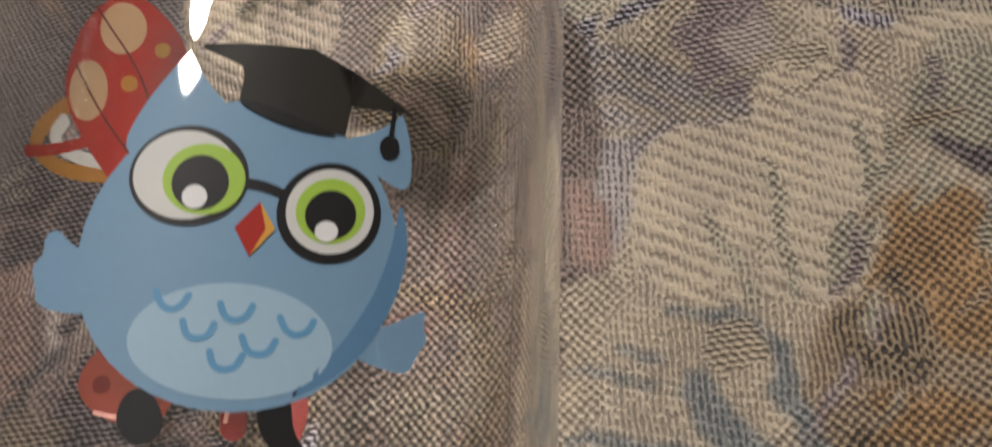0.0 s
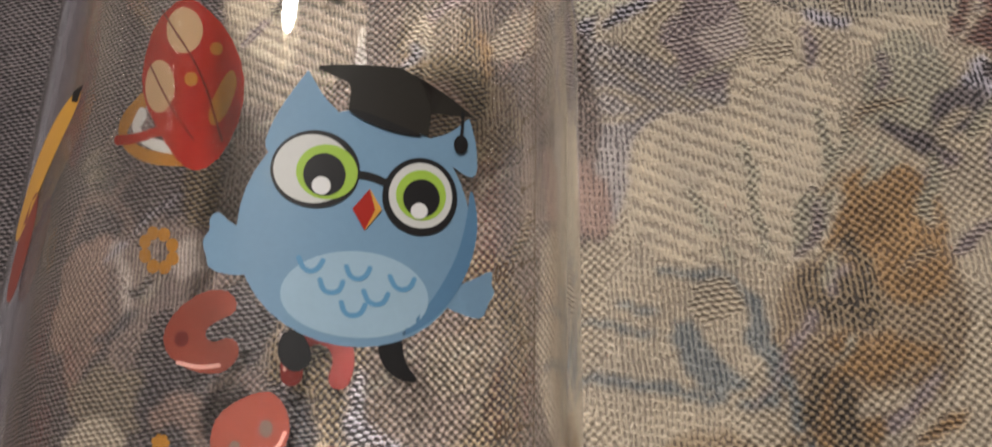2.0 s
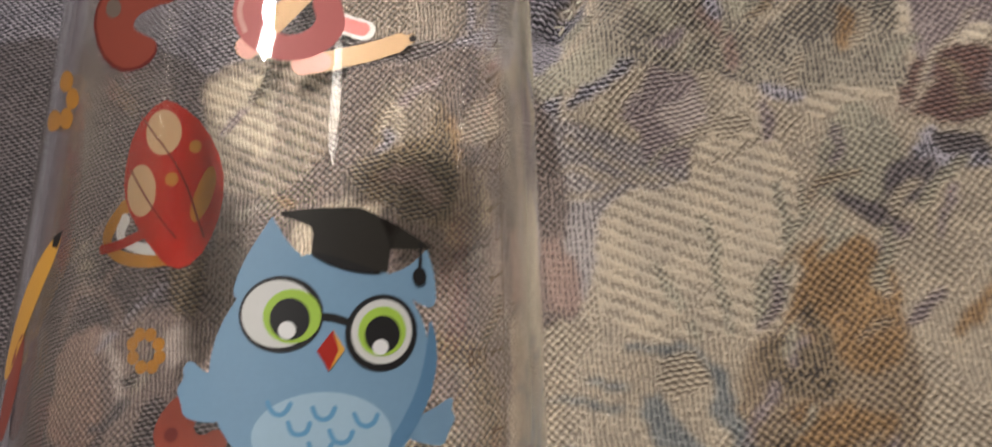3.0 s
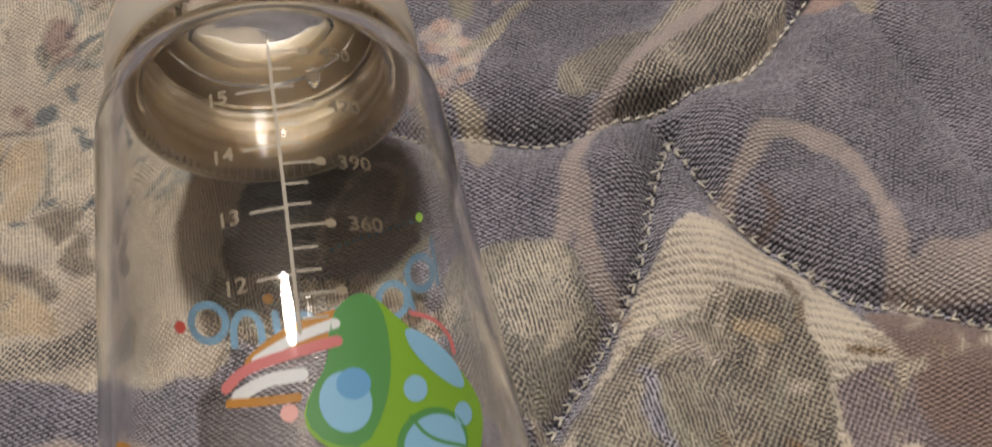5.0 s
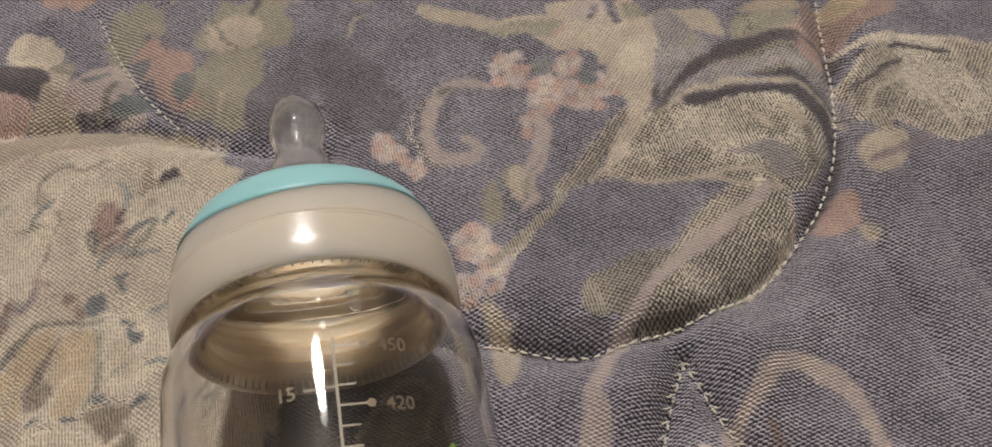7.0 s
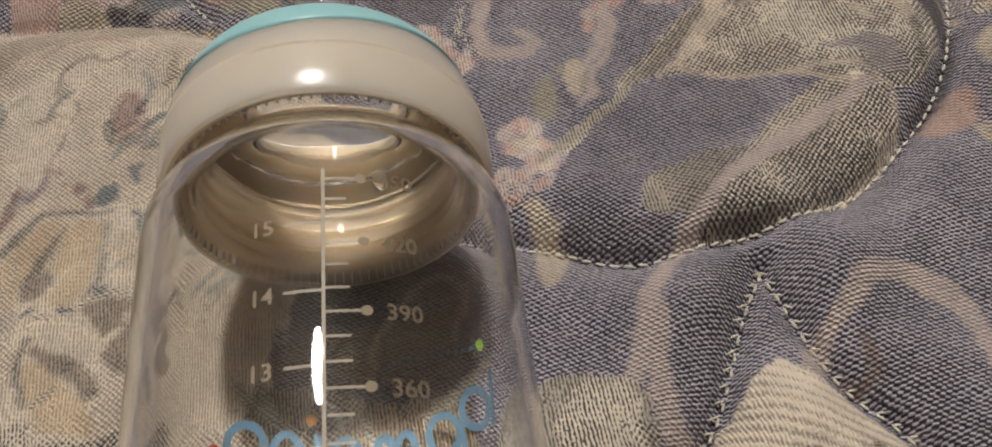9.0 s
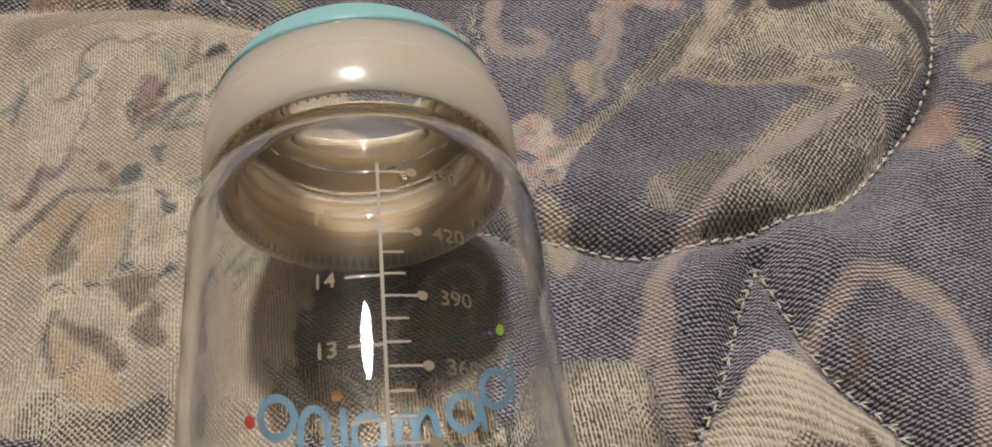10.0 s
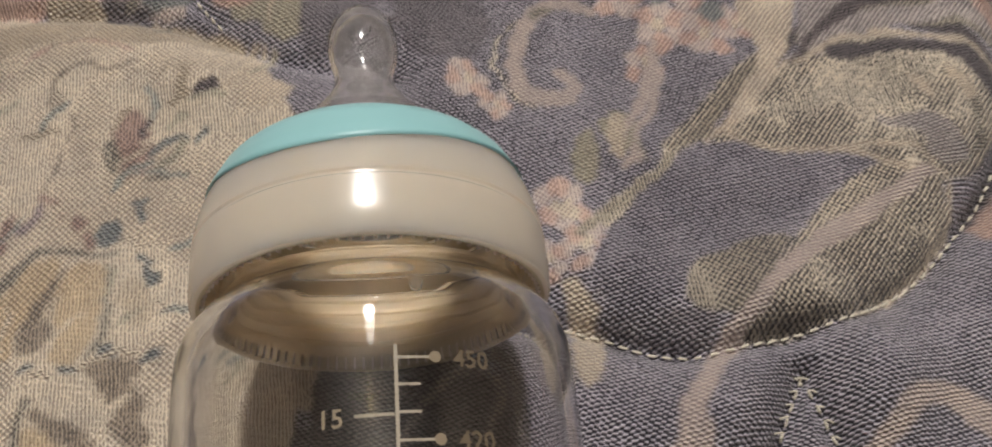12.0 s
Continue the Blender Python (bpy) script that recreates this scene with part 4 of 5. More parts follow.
ribbon(CREAM, 0, [(94.9, 245.6), (104.4, 250.5), (115.2, 253.3), (127.9, 250.5), (137.4, 243.6), (141.7, 236.7), (143.7, 229.7)], 1.6)
ribbon(DARKP, 0, [(103.9, 248.4), (117.4, 249.3), (128.3, 246.5), (135.7, 238.4), (139.2, 229.8), (141, 225.6)], 3.5)
area(STRIPE, 1, [(154, 253.8), (169, 256.6), (156.1, 223.9), (145.6, 228.7)])
ribbon(CREAM, 0, [(148.1, 231.9), (154, 238.9), (163.1, 241.7)], 1.4)
ribbon(PURPLED, 0, [(151.4, 243), (158.4, 246.2), (165.4, 247.6)], 2.0)
ribbon(CORALF, 0, [(142, 261.5), (147.1, 257.3)], 3.0)
area(PURPLED, 0, [(-97.6, 306.4), (-76.4, 303.9), (-71.6, 293.5), (-75.9, 286.8), (-87.2, 295.3), (-95.6, 295.1)])
area(CORALF, 1, [(-94.9, 290.9), (-87.1, 294.8), (-77.8, 289), (-78.9, 284.4), (-92.9, 279.1)])
area(CREAMB, 0, [(-86.3, 278.4), (-83.3, 280.8), (-76.2, 289.2), (-73.5, 294.9), (-67.3, 285.9), (-65.2, 276), (-75.6, 272.7)])
area(SAGE, 0, [(-74.3, 301.7), (-62.3, 302.3), (-68.1, 292.6)])
area(PINKF, 0, [(-66.7, 287.7), (-63.5, 297.5), (-55, 299.5), (-49, 293.4), (-51.2, 284), (-58.7, 283.5)])
area(PURPLED, 0, [(-66.8, 285.3), (-53.7, 280.6), (-53.4, 276.9), (-65.2, 278.7)])
ribbon(BLUEF, 0, [(-63, 293), (-57.7, 294.8)], 2.4)
area(BLUEF, 0, [(-54, 287.2), (-45.3, 284.8), (-43.6, 279.9), (-50.9, 280.7)])
area(CORALF, 0, [(-43.3, 280.3), (-42.6, 295.1), (-37.6, 299.5), (-32.3, 298.9), (-30.7, 284.1), (-26, 273.8), (-34.7, 274.8)])
area(BLUEF, 0, [(-37.6, 279.7), (-36.3, 290), (-30.2, 288.8), (-28.9, 280.1), (-33.8, 276.9)])
area(SAGE, 0, [(-30.5, 296.2), (-20, 297.5), (-11.3, 296.5), (-10.9, 281.8), (-18, 275.2), (-26.5, 280.8)])
area(PURPLEQ, 0, [(-10.9, 281.3), (1, 295), (2.4, 271), (-11, 257.6), (-19.4, 261.9), (-18, 274.5)])
area(PURPLE, 0, [(-25, 258.3), (-19.4, 260.2), (-8.9, 258), (-12.9, 254.4), (-24, 250.6)])


def feathers(count, seed, box_mm, colours, only=None):
    """Short slanting woven strokes, like feathered leaves, scattered in a stretch of the cloth."""
    r = random.Random(seed)
    for _ in range(count):
        x, y = r.uniform(box_mm[0], box_mm[1]), r.uniform(box_mm[2], box_mm[3])
        turn, size = r.uniform(0.3, 1.5), r.uniform(4, 11)
        bend = r.uniform(-0.5, 0.5)
        pts = [(x, y), (x + size * 0.5 * math.cos(turn), y + size * 0.5 * math.sin(turn)), (x + size * math.cos(turn + bend), y + size * math.sin(turn + bend))]
        ribbon(r.choice(colours), r.choice((0, 1, 1)), pts, r.uniform(0.9, 2.4))


feathers(60, 3, (-100, -26, 165, 262), (TEAL, CREAM, CREAM, CREAMB, SAGE))
feathers(60, 4, (32, 110, 0, 105), (SAGE, TANF, CREAMB, CREAMB, MAUVE))
feathers(24, 14, (60, 110, 0, 70), (TANF, OCHREF, SAGE))
feathers(30, 5, (30, 125, 100, 130), (SAGE, CREAM, CREAM, GREYD, TANF))
feathers(40, 6, (-75, 28, 0, 110), (DARKP, PINKG, MAUVE, BROWN, GREYD, PURPLE))
feathers(26, 7, (-90, 160, 262, 345), (SAGE, CREAM, DARKP, GREYD))

# neighbouring threads mix a little at every edge of the figure
for field in (tone, gap):
    for axis in (0, 1):
        field[:] = 0.5 * field + 0.25 * (np.roll(field, 1, axis) + np.roll(field, -1, axis))

SEAM_LEAF = [(24, 193), (44, 185), (55, 180), (63, 179), (76, 181), (88, 183), (100, 187), (110, 192), (119, 200), (129, 209), (138, 223), (143, 235), (148, 250), (152, 269), (156, 284)]
SEAM_STAR_A = [(80, 173), (73, 162), (69, 153), (65, 145), (58, 136), (52, 129), (45, 122), (38, 115), (31, 104)]
SEAM_STAR_B = [(80, 173), (82, 164), (85, 153), (89, 145), (95, 139), (99, 133), (104, 126), (112, 123), (120, 119), (130, 113)]
SEAM_PANEL = [(-121, 286), (-83, 281), (-65, 279), (-46, 273), (-28, 262), (-14, 257), (3, 252)]
SEAM_LEFT = [(-60, 320), (-54, 301), (-46, 284), (-37, 271)]
CREASE_A = [(134, 211), (136, 189), (139, 166), (140, 147)]
CREASE_B = [(152, 224), (155, 201), (158, 176)]
CREASE_C = [(-6, 276), (4, 296), (7, 312)]
SEAM_LOW = [(72, 75), (75, 65), (81, 62), (86, 53), (86, 46), (83, 35), (79, 26)]
SEAMS = [round_curve(s, False) for s in (SEAM_LEAF, SEAM_STAR_A, SEAM_STAR_B, SEAM_PANEL, SEAM_LEFT, SEAM_LOW, CREASE_A, CREASE_B, CREASE_C)]
DEPTHS = (6.4, 7.0, 6.2, 4.4, 2.6, 0.4, 1.9, 1.3, 1.6)
groove = np.zeros(PX.shape)
relief = 0.55 * smooth_field(30, 3) + 0.22 * smooth_field(9, 4) - 0.5
for line, deep in zip(SEAMS, DEPTHS):
    w = near(line, 34)
    d, t, run = along(line, PX[w], PY[w])
    pucker = 1 + 0.10 * np.sin(t * 2 * np.pi / 3.7) * np.exp(-(d / 4) ** 2)
    groove[w] = np.minimum(groove[w], -deep * (0.5 * pucker * np.exp(-(d / 2.2) ** 2) + 0.5 * np.exp(-(d / 5.5) ** 2)))
    relief[w] += 0.4 * deep * np.exp(-((d - 14) / 8) ** 2)
relief += groove
# pressed down under the bottle
under = np.sqrt(np.clip((R * 1000) ** 2 - PX ** 2, 1, None))
held = (np.abs(PX) < R * 1000 - 1) & (PY > -12) & (PY < 214)
relief = np.where(held, np.minimum(relief, ZC * 1000 - under - 0.35), relief)
relief = np.where((np.abs(PX) < 5) & (PY > -8) & (PY < 160), ZC * 1000 - under - 0.35, relief)


def cloth_height(x, y):
    """Height of the cloth in metres at a place in mm."""
    i, j = int((y + 75) / STEP), int((x + 150) / STEP)
    return float(relief[min(max(i, 0), PX.shape[0] - 1), min(max(j, 0), PX.shape[1] - 1)]) / 1000


mattress = new("mattress")
tagged(mattress, "quilted mattress in grey-violet floral jacquard cloth", "mattress")
mattress.location = (0, 0, -0.22)
ny, nx = PX.shape
idx = np.arange(nx * ny).reshape(ny, nx)
quads = np.stack([idx[:-1, :-1], idx[:-1, 1:], idx[1:, 1:], idx[1:, :-1]], -1).reshape(-1, 4)
me = bpy.data.meshes.new("cover")
me.vertices.add(nx * ny)
me.vertices.foreach_set("co", np.stack([PX / 1000, PY / 1000, relief / 1000 + 0.22], -1).astype(np.float32).ravel())
me.loops.add(quads.size)
me.loops.foreach_set("vertex_index", quads.ravel().astype(np.int32))
me.polygons.add(len(quads))
me.polygons.foreach_set("loop_start", np.arange(0, quads.size, 4, dtype=np.int32))
me.polygons.foreach_set("use_smooth", np.ones(len(quads), bool))
me.update(calc_edges=True)
for name, data in (("tone", tone), ("gap", gap)):
    me.attributes.new(name, "FLOAT_COLOR", "POINT").data.foreach_set("color", data.ravel())
me.attributes.new("kind", "FLOAT", "POINT").data.foreach_set("value", kind.ravel())
me.materials.append(CLOTH)
cover = new("cover", me)
cover.parent = mattress
tagged(cover, "woven floral cover with stitched quilting")
body = part("body", box(-0.75, 0.85, -0.85, 1.15, -0.22 + 0.0, 0.212, 0.03), TICKING, mattress, "plain padded mattress body")
base = part("bed_base", box(-0.75, 0.85, -0.85, 1.15, -0.50, -0.4401, 0.01), BOARDS)
tagged(base, "low dark wooden bed base under the mattress", "bed base")


def stitch_mesh(length, thick):
    bm = bmesh.new()
    bmesh.ops.create_uvsphere(bm, u_segments=6, v_segments=5, radius=1.0, matrix=Matrix.Diagonal((thick, length / 2, thick * 0.8, 1)))
    me = bpy.data.meshes.new("stitch")
    bm.to_mesh(me)
    bm.free()
    me.polygons.foreach_set("use_smooth", [True] * len(me.polygons))
    me.materials.append(THREAD)
    return me


RUN, SLANT = stitch_mesh(0.0024, 0.00036), stitch_mesh(0.0033, 0.00024)


def sew(line, pitch, slant=0.0):
    """Stitches along a seam; slant: also a slanting bar at each, to that side."""
    run, due = 0.0, 0.0
    for a, b in zip(line, line[1:]):
        d = b - a
        n = d.length
        while due <= run + n and n > 0:
            p = a + d * ((due - run) / n)
            turn = math.atan2(d[1], d[0]) - math.pi / 2
            due += pitch
            if not (-148 < p[0] < 212 and -70 < p[1] < 365):
                continue
            todo = [(RUN, 0.0, 0.0)] + ([(SLANT, slant, 1.1)] if slant else [])
            for mesh, lean, aside in todo:
                side = Vector((math.cos(turn), math.sin(turn))) * (aside if lean > 0 else -aside)
                q = p + side
                ob = new("stitch", mesh)
                ob.parent = mattress
                ob.matrix_basis = Matrix.Translation((q[0] / 1000, q[1] / 1000, cloth_height(q[0], q[1]) + 0.2205)) @ Matrix.Rotation(turn - lean + random.uniform(-0.15, 0.15), 4, "Z")
        run += n


# ---- the bottle ----
bottle = new("baby_bottle")
tagged(bottle, "clear plastic baby bottle with ivory collar lying on the mattress", "baby bottle")

outer = [(-0.0125, 0.0), (-0.0125, 0.022), (-0.0118, 0.0265), (-0.0095, 0.0296), (-0.0060, 0.0311), (-0.0020, R), (0.1678, R), (0.1713, 0.0313), (0.1743, 0.0305), (0.1768, 0.0290), (0.1784, 0.0272), (0.1798, 0.0258), (0.1816, 0.0250), (0.1975, 0.0250)]
inner = [(0.1975, 0.0232), (0.1811, 0.0232), (0.1788, 0.0242), (0.1772, 0.0259), (0.1753, 0.0276), (0.1730, 0.0287), (0.1703, 0.0294), (0.1678, 0.0296), (-0.0020, 0.0296), (-0.0065, 0.0288), (-0.0092, 0.0268), (-0.0100, 0.022), (-0.0100, 0.0)]
wall = part("wall", lathe(outer + inner, 160), GLASS, bottle, "clear round bottle wall with rounded shoulder", True)
wall.visible_shadow = False


def ridge_profile():
    """Outside of the collar in section, from the mouth to the dome."""
    return [(0.1809, 0.0285), (0.1810, 0.0293), (0.1817, 0.0296), (0.1860, 0.0298), (0.1904, 0.0297), (0.1908, 0.0293), (0.1912, 0.0293), (0.1916, 0.0296), (0.1954, 0.0290), (0.1984, 0.0281), (0.2011, 0.0270), (0.2043, 0.0253), (0.2068, 0.0229), (0.2084, 0.0199), (0.2092, 0.0174), (0.2089, 0.0160)]


def collar_profile():
    """The whole collar in section: outside, then back along the threaded inside."""
    back = [(0.2046, 0.0162), (0.2042, 0.0186), (0.2028, 0.0212), (0.2008, 0.0238)]
    y = 0.1982
    for k in range(4):
        back += [(y, 0.0266), (y - 0.0010, 0.0266), (y - 0.0016, 0.0257), (y - 0.0023, 0.0257), (y - 0.0029, 0.0266)]
        y -= 0.0038
    return ridge_profile() + back + [(0.1828, 0.0273), (0.1812, 0.0276)]


shell = lathe(collar_profile(), 160, closed=True)
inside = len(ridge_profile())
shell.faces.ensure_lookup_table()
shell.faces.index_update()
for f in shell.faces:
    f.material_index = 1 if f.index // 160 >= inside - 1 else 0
collar = part("collar", shell, IVORY, bottle, "glossy ivory screw collar with threads inside, their shade coloured tan", True)
collar.data.materials.append(IVORY_SHADED)


def dome_band():
    """Thin aqua cap over the dome; its lower edge waves round the collar."""
    ys, rs = [p[0] for p in ridge_profile()[8:15]], [p[1] for p in ridge_profile()[8:15]]
    bm = bmesh.new()
    rings = []
    for k in range(14):
        ring = []
        for n in range(160):
            a = 2 * math.pi * n / 160
            edge = 0.1990 - 0.0019 * math.cos(2 * a + 0.4)
            y = edge + (0.2091 - edge) * max(0, k - 1) / 12
            r = float(np.interp(y, ys, rs)) + (0.00028 if k else -0.0002)
            y += 0.00028 if k else 0
            ring.append(bm.verts.new((r * math.sin(a), y, ZC + r * math.cos(a))))
        rings.append(ring)
    for p, q in zip(rings, rings[1:]):
        for n in range(160):
            bm.faces.new((p[n], q[n], q[(n + 1) % 160], p[(n + 1) % 160]))
    bmesh.ops.recalc_face_normals(bm, faces=bm.faces)
    return bm


part("dome_band", dome_band(), AQUA, collar, "light aqua rounded top band with wavy edge", True)

teat_out = [(0.2005, 0.0205), (0.2020, 0.0205), (0.2035, 0.0160), (0.2085, 0.0152), (0.2130, 0.0140), (0.2170, 0.0115), (0.2205, 0.0088), (0.2235, 0.0068), (0.2262, 0.0057), (0.2285, 0.0055), (0.2312, 0.0062), (0.2340, 0.0067), (0.2372, 0.0067), (0.2402, 0.0059), (0.2424, 0.0044), (0.2437, 0.0024), (0.2441, 0.0)]
teat_in = [(0.2431, 0.0), (0.2427, 0.0020), (0.2414, 0.0036), (0.2394, 0.0050), (0.2368, 0.0058), (0.2340, 0.0058), (0.2312, 0.0053), (0.2285, 0.0046), (0.2262, 0.0048), (0.2235, 0.0059), (0.2200, 0.0079), (0.2165, 0.0106), (0.2125, 0.0131), (0.2080, 0.0143), (0.2005, 0.0148)]
teat = part("teat", lathe(teat_out + teat_in, 96, closed=True), SILICONE, bottle, "clear soft silicone teat", True)
teat.visible_shadow = False

# small vent peg on the base of the teat
bm = bmesh.new()
bmesh.ops.create_uvsphere(bm, u_segments=16, v_segments=10, radius=1.0, matrix=Matrix.Translation((0.0068, 0.1985, 0.0147)) @ Matrix.Diagonal((0.0016, 0.0036, 0.0016, 1)))
peg = part("vent_peg", bm, SILICONE, teat, "clear silicone vent peg", True)
peg.visible_shadow = False

# fine ribs round the mouth of the collar
bm = bmesh.new()
for k in range(96):
    a = 2 * math.pi * k / 96
    spin = Matrix.Translation((0, 0.1820, ZC)) @ Matrix.Rotation(a, 4, "Y") @ Matrix.Translation((0, 0, 0.02755))
    bmesh.ops.create_cube(bm, size=1, matrix=spin @ Matrix.Diagonal((0.0004, 0.0022, 0.0007, 1)))
part("grip_ribs", bm, IVORY, collar, "fine moulded ribs")


# prints on the wall, laid out by arc and length in mm
def wrap(bm, layer):
    xs = [v.co.x for v in bm.verts]
    mean = sum(xs) / len(xs)
    k = math.ceil(min(xs) / 1.5)
    while k * 1.5 < max(xs):
        bmesh.ops.bisect_plane(bm, geom=bm.verts[:] + bm.edges[:] + bm.faces[:], plane_co=(k * 1.5, 0, 0), plane_no=(1, 0, 0))
        k += 1
    behind = 55 < mean < 142
    r = R + (0.16 - 0.015 * layer if behind else 0.05 + 0.03 * layer) / 1000
    for v in bm.verts:
        a = v.co.x / 1000 / R
        v.co = Vector((r * math.sin(a), v.co.y / 1000, ZC + r * math.cos(a)))
    return bm


class Print:
    def __init__(self, name, label):
        self.name, self.label, self.ob = name, label, None

    def add(self, layer, material, bm):
        wrap(bm, layer)
        if self.ob is None:
            self.ob = part(self.name, bm, material, bottle, self.label, True)
        else:
            part(material.name.replace("_ink", "_patch"), bm, material, self.ob, "", True)


def printed(name, label):
    return Print(name, label)


def filled(rings):
    """A flat face from an outline, or a strip between two."""
    bm = bmesh.new()
    made = [[bm.verts.new((p[0], p[1], 0)) for p in ring] for ring in rings]
    if len(made) == 1:
        bm.faces.new(made[0])
        bmesh.ops.triangulate(bm, faces=bm.faces)
    else:
        a, b = made
        for k in range(len(a)):
            j = (k + 1) % len(a)
            bm.faces.new((a[k], a[j], b[j], b[k]))
    return bm


def shape(owner, layer, material, points):
    owner.add(layer, material, filled([round_curve(points, True, 2 if len(points) < 12 else 1) if len(points) > 4 else [Vector(p) for p in points]]))


def oval(owner, layer, material, x, y, a, b, hole=0.0):
    turn = [(math.cos(k * math.pi / 20), math.sin(k * math.pi / 20)) for k in range(40)]
    ring = [(x + c * a[0] + s * b[0], y + c * a[1] + s * b[1]) for c, s in turn]
    rings = [ring]
    if hole:
        rings.append([(x + hole * (p[0] - x), y + hole * (p[1] - y)) for p in ring])
    owner.add(layer, material, filled(rings))


def band(owner, layer, material, points, width):
    p = round_curve(points, False, 3)
    left, right = [], []
    for k, q in enumerate(p):
        d = (p[min(k + 1, len(p) - 1)] - p[max(k - 1, 0)]).normalized()
        n = Vector((-d[1], d[0])) * width / 2
        left.append(q + n)
        right.append(q - n)
    d0, d1 = (p[0] - p[1]).normalized(), (p[-1] - p[-2]).normalized()
    end = [p[-1] + d1 * width / 2 * math.sin(a) + (left[-1] - p[-1]) * math.cos(a) for a in np.linspace(0.3, math.pi - 0.3, 6)]
    start = [p[0] + d0 * width / 2 * math.sin(a) + (right[0] - p[0]) * math.cos(a) for a in np.linspace(0.3, math.pi - 0.3, 6)]
    owner.add(layer, material, filled([left + end + right[::-1] + start]))


def number(owner, text, x, y, size, material):
    cu = bpy.data.curves.new("digits", "FONT")
    cu.offset = 0.012 * size
    cu.body, cu.size, cu.align_x, cu.align_y, cu.resolution_u = text, size, "CENTER", "CENTER", 3
    ob = bpy.data.objects.new("digits", cu)
    scene.collection.objects.link(ob)
    me = bpy.data.meshes.new_from_object(ob.evaluated_get(bpy.context.evaluated_depsgraph_get()))
    bm = bmesh.new()
    bm.from_mesh(me)
    bpy.data.objects.remove(ob)
    bpy.data.curves.remove(cu)
    bpy.data.meshes.remove(me)
    for v in bm.verts:
        v.co = Vector((x + v.co.x, y + v.co.y, 0))
    bmesh.ops.triangulate(bm, faces=bm.faces)
    owner.add(1, material, bm)


owl = printed("owl_print", "glossy blue cartoon owl print with glasses and a black cap")
shape(owl, 0, BLACKISH, [(9.5, 20.2), (10.9, 20.5), (12.1, 18.8), (12.0, 17.4), (10.6, 16.7), (9.2, 18.1)])
shape(owl, 0, BLACKISH, [(17.2, 20.7), (19.5, 20.9), (19.8, 18.5), (21.4, 17.1), (19.8, 16.8), (17.8, 17.9)])
shape(owl, 1, BLUE, [(6.4, 28.8), (4.4, 29.4), (3.1, 30.7), (2.4, 29.9), (2.7, 28.9), (2.0, 27.9), (2.6, 26.6), (2.9, 25.3), (5.3, 24.7), (7.9, 25.3)])
shape(owl, 1, BLUE, [(24.3, 26.0), (26.5, 27.2), (28.7, 28.7), (28.4, 27.1), (29.0, 26.4), (28.1, 25.2), (27.5, 23.5), (25.2, 23.6), (23.1, 24.0)])
oval(owl, 2, BLUE, 15.4, 30.3, (10.52, 1.01), (0.43, -10.95))
shape(owl, 1, BLUE, [(6.2, 36.0), (6.9, 39.6), (9.5, 44.6), (9.6, 44.6), (11.2, 41.9), (13.2, 40.2), (9.4, 36.1)])
shape(owl, 1, BLUE, [(20.6, 39.6), (23.0, 40.6), (25.3, 43.1), (25.4, 43.1), (26.4, 40.4), (26.5, 36.6), (22.9, 37.8)])
shape(owl, 3, DEEPBLUE, [(25.7, 36.6), (26.8, 32.8), (26.1, 28.7), (24.3, 24.9), (21.9, 22.1), (18.7, 20.2), (21.9, 23.9), (24.3, 28.4), (25.4, 32.5)])
oval(owl, 3, PALEBLUE, 15.4, 23.9, (6.34, 0.41), (0.16, -3.80))
band(owl, 4, MIDBLUE, [(10.3, 26.6), (10.7, 25.7), (11.4, 25.4), (12.0, 25.8), (12.3, 26.5)], 0.45)
band(owl, 4, MIDBLUE, [(14.3, 26.2), (14.6, 25.4), (15.3, 25.1), (16.0, 25.5), (16.3, 26.3)], 0.45)
band(owl, 4, MIDBLUE, [(18.1, 25.8), (18.5, 25.0), (19.2, 24.7), (20.0, 25.1), (20.3, 25.9)], 0.46)
band(owl, 4, MIDBLUE, [(12.2, 24.8), (12.5, 23.9), (13.2, 23.7), (13.9, 24.0), (14.1, 24.8)], 0.44)
band(owl, 4, MIDBLUE, [(15.9, 24.2), (16.3, 23.3), (17.0, 23.1), (17.7, 23.4), (18.0, 24.2)], 0.45)
band(owl, 4, MIDBLUE, [(14.1, 23.0), (14.4, 22.1), (15.1, 21.9), (15.8, 22.2), (16.1, 23.0)], 0.44)
oval(owl, 4, BLACKISH, 11.0, 34.9, (3.85, 0.23), (0.21, -3.72))
oval(owl, 5, OFFWHITE, 10.8, 34.9, (3.39, 0.19), (0.19, -3.28))
oval(owl, 6, LIME, 12.0, 34.7, (2.64, 0.18), (0.14, -2.62))
oval(owl, 7, BLACKISH, 11.8, 34.4, (1.82, 0.12), (0.11, -2.02))
oval(owl, 8, WHITE, 11.6, 33.3, (0.80, 0.05), (0.05, -0.86))
oval(owl, 4, BLACKISH, 20.6, 33.8, (3.67, 0.58), (0.07, -3.80))
oval(owl, 5, OFFWHITE, 20.6, 33.9, (3.08, 0.48), (0.06, -3.19))
oval(owl, 6, LIME, 20.6, 33.9, (2.43, 0.38), (0.04, -2.46))
oval(owl, 7, BLACKISH, 20.6, 33.6, (1.79, 0.28), (0.03, -1.84))
oval(owl, 8, WHITE, 20.4, 32.3, (0.80, 0.12), (0.01, -0.77))
band(owl, 4, BLACKISH, [(14.6, 34.8), (15.9, 34.8), (17.3, 34.4)], 0.77)
shape(owl, 5, REDPRINT, [(15.8, 33.6), (16.4, 31.7), (15.6, 29.6), (14.4, 31.5)])
shape(owl, 6, YELLOW, [(15.8, 33.6), (17.0, 31.8), (15.6, 29.6), (16.4, 31.7)])
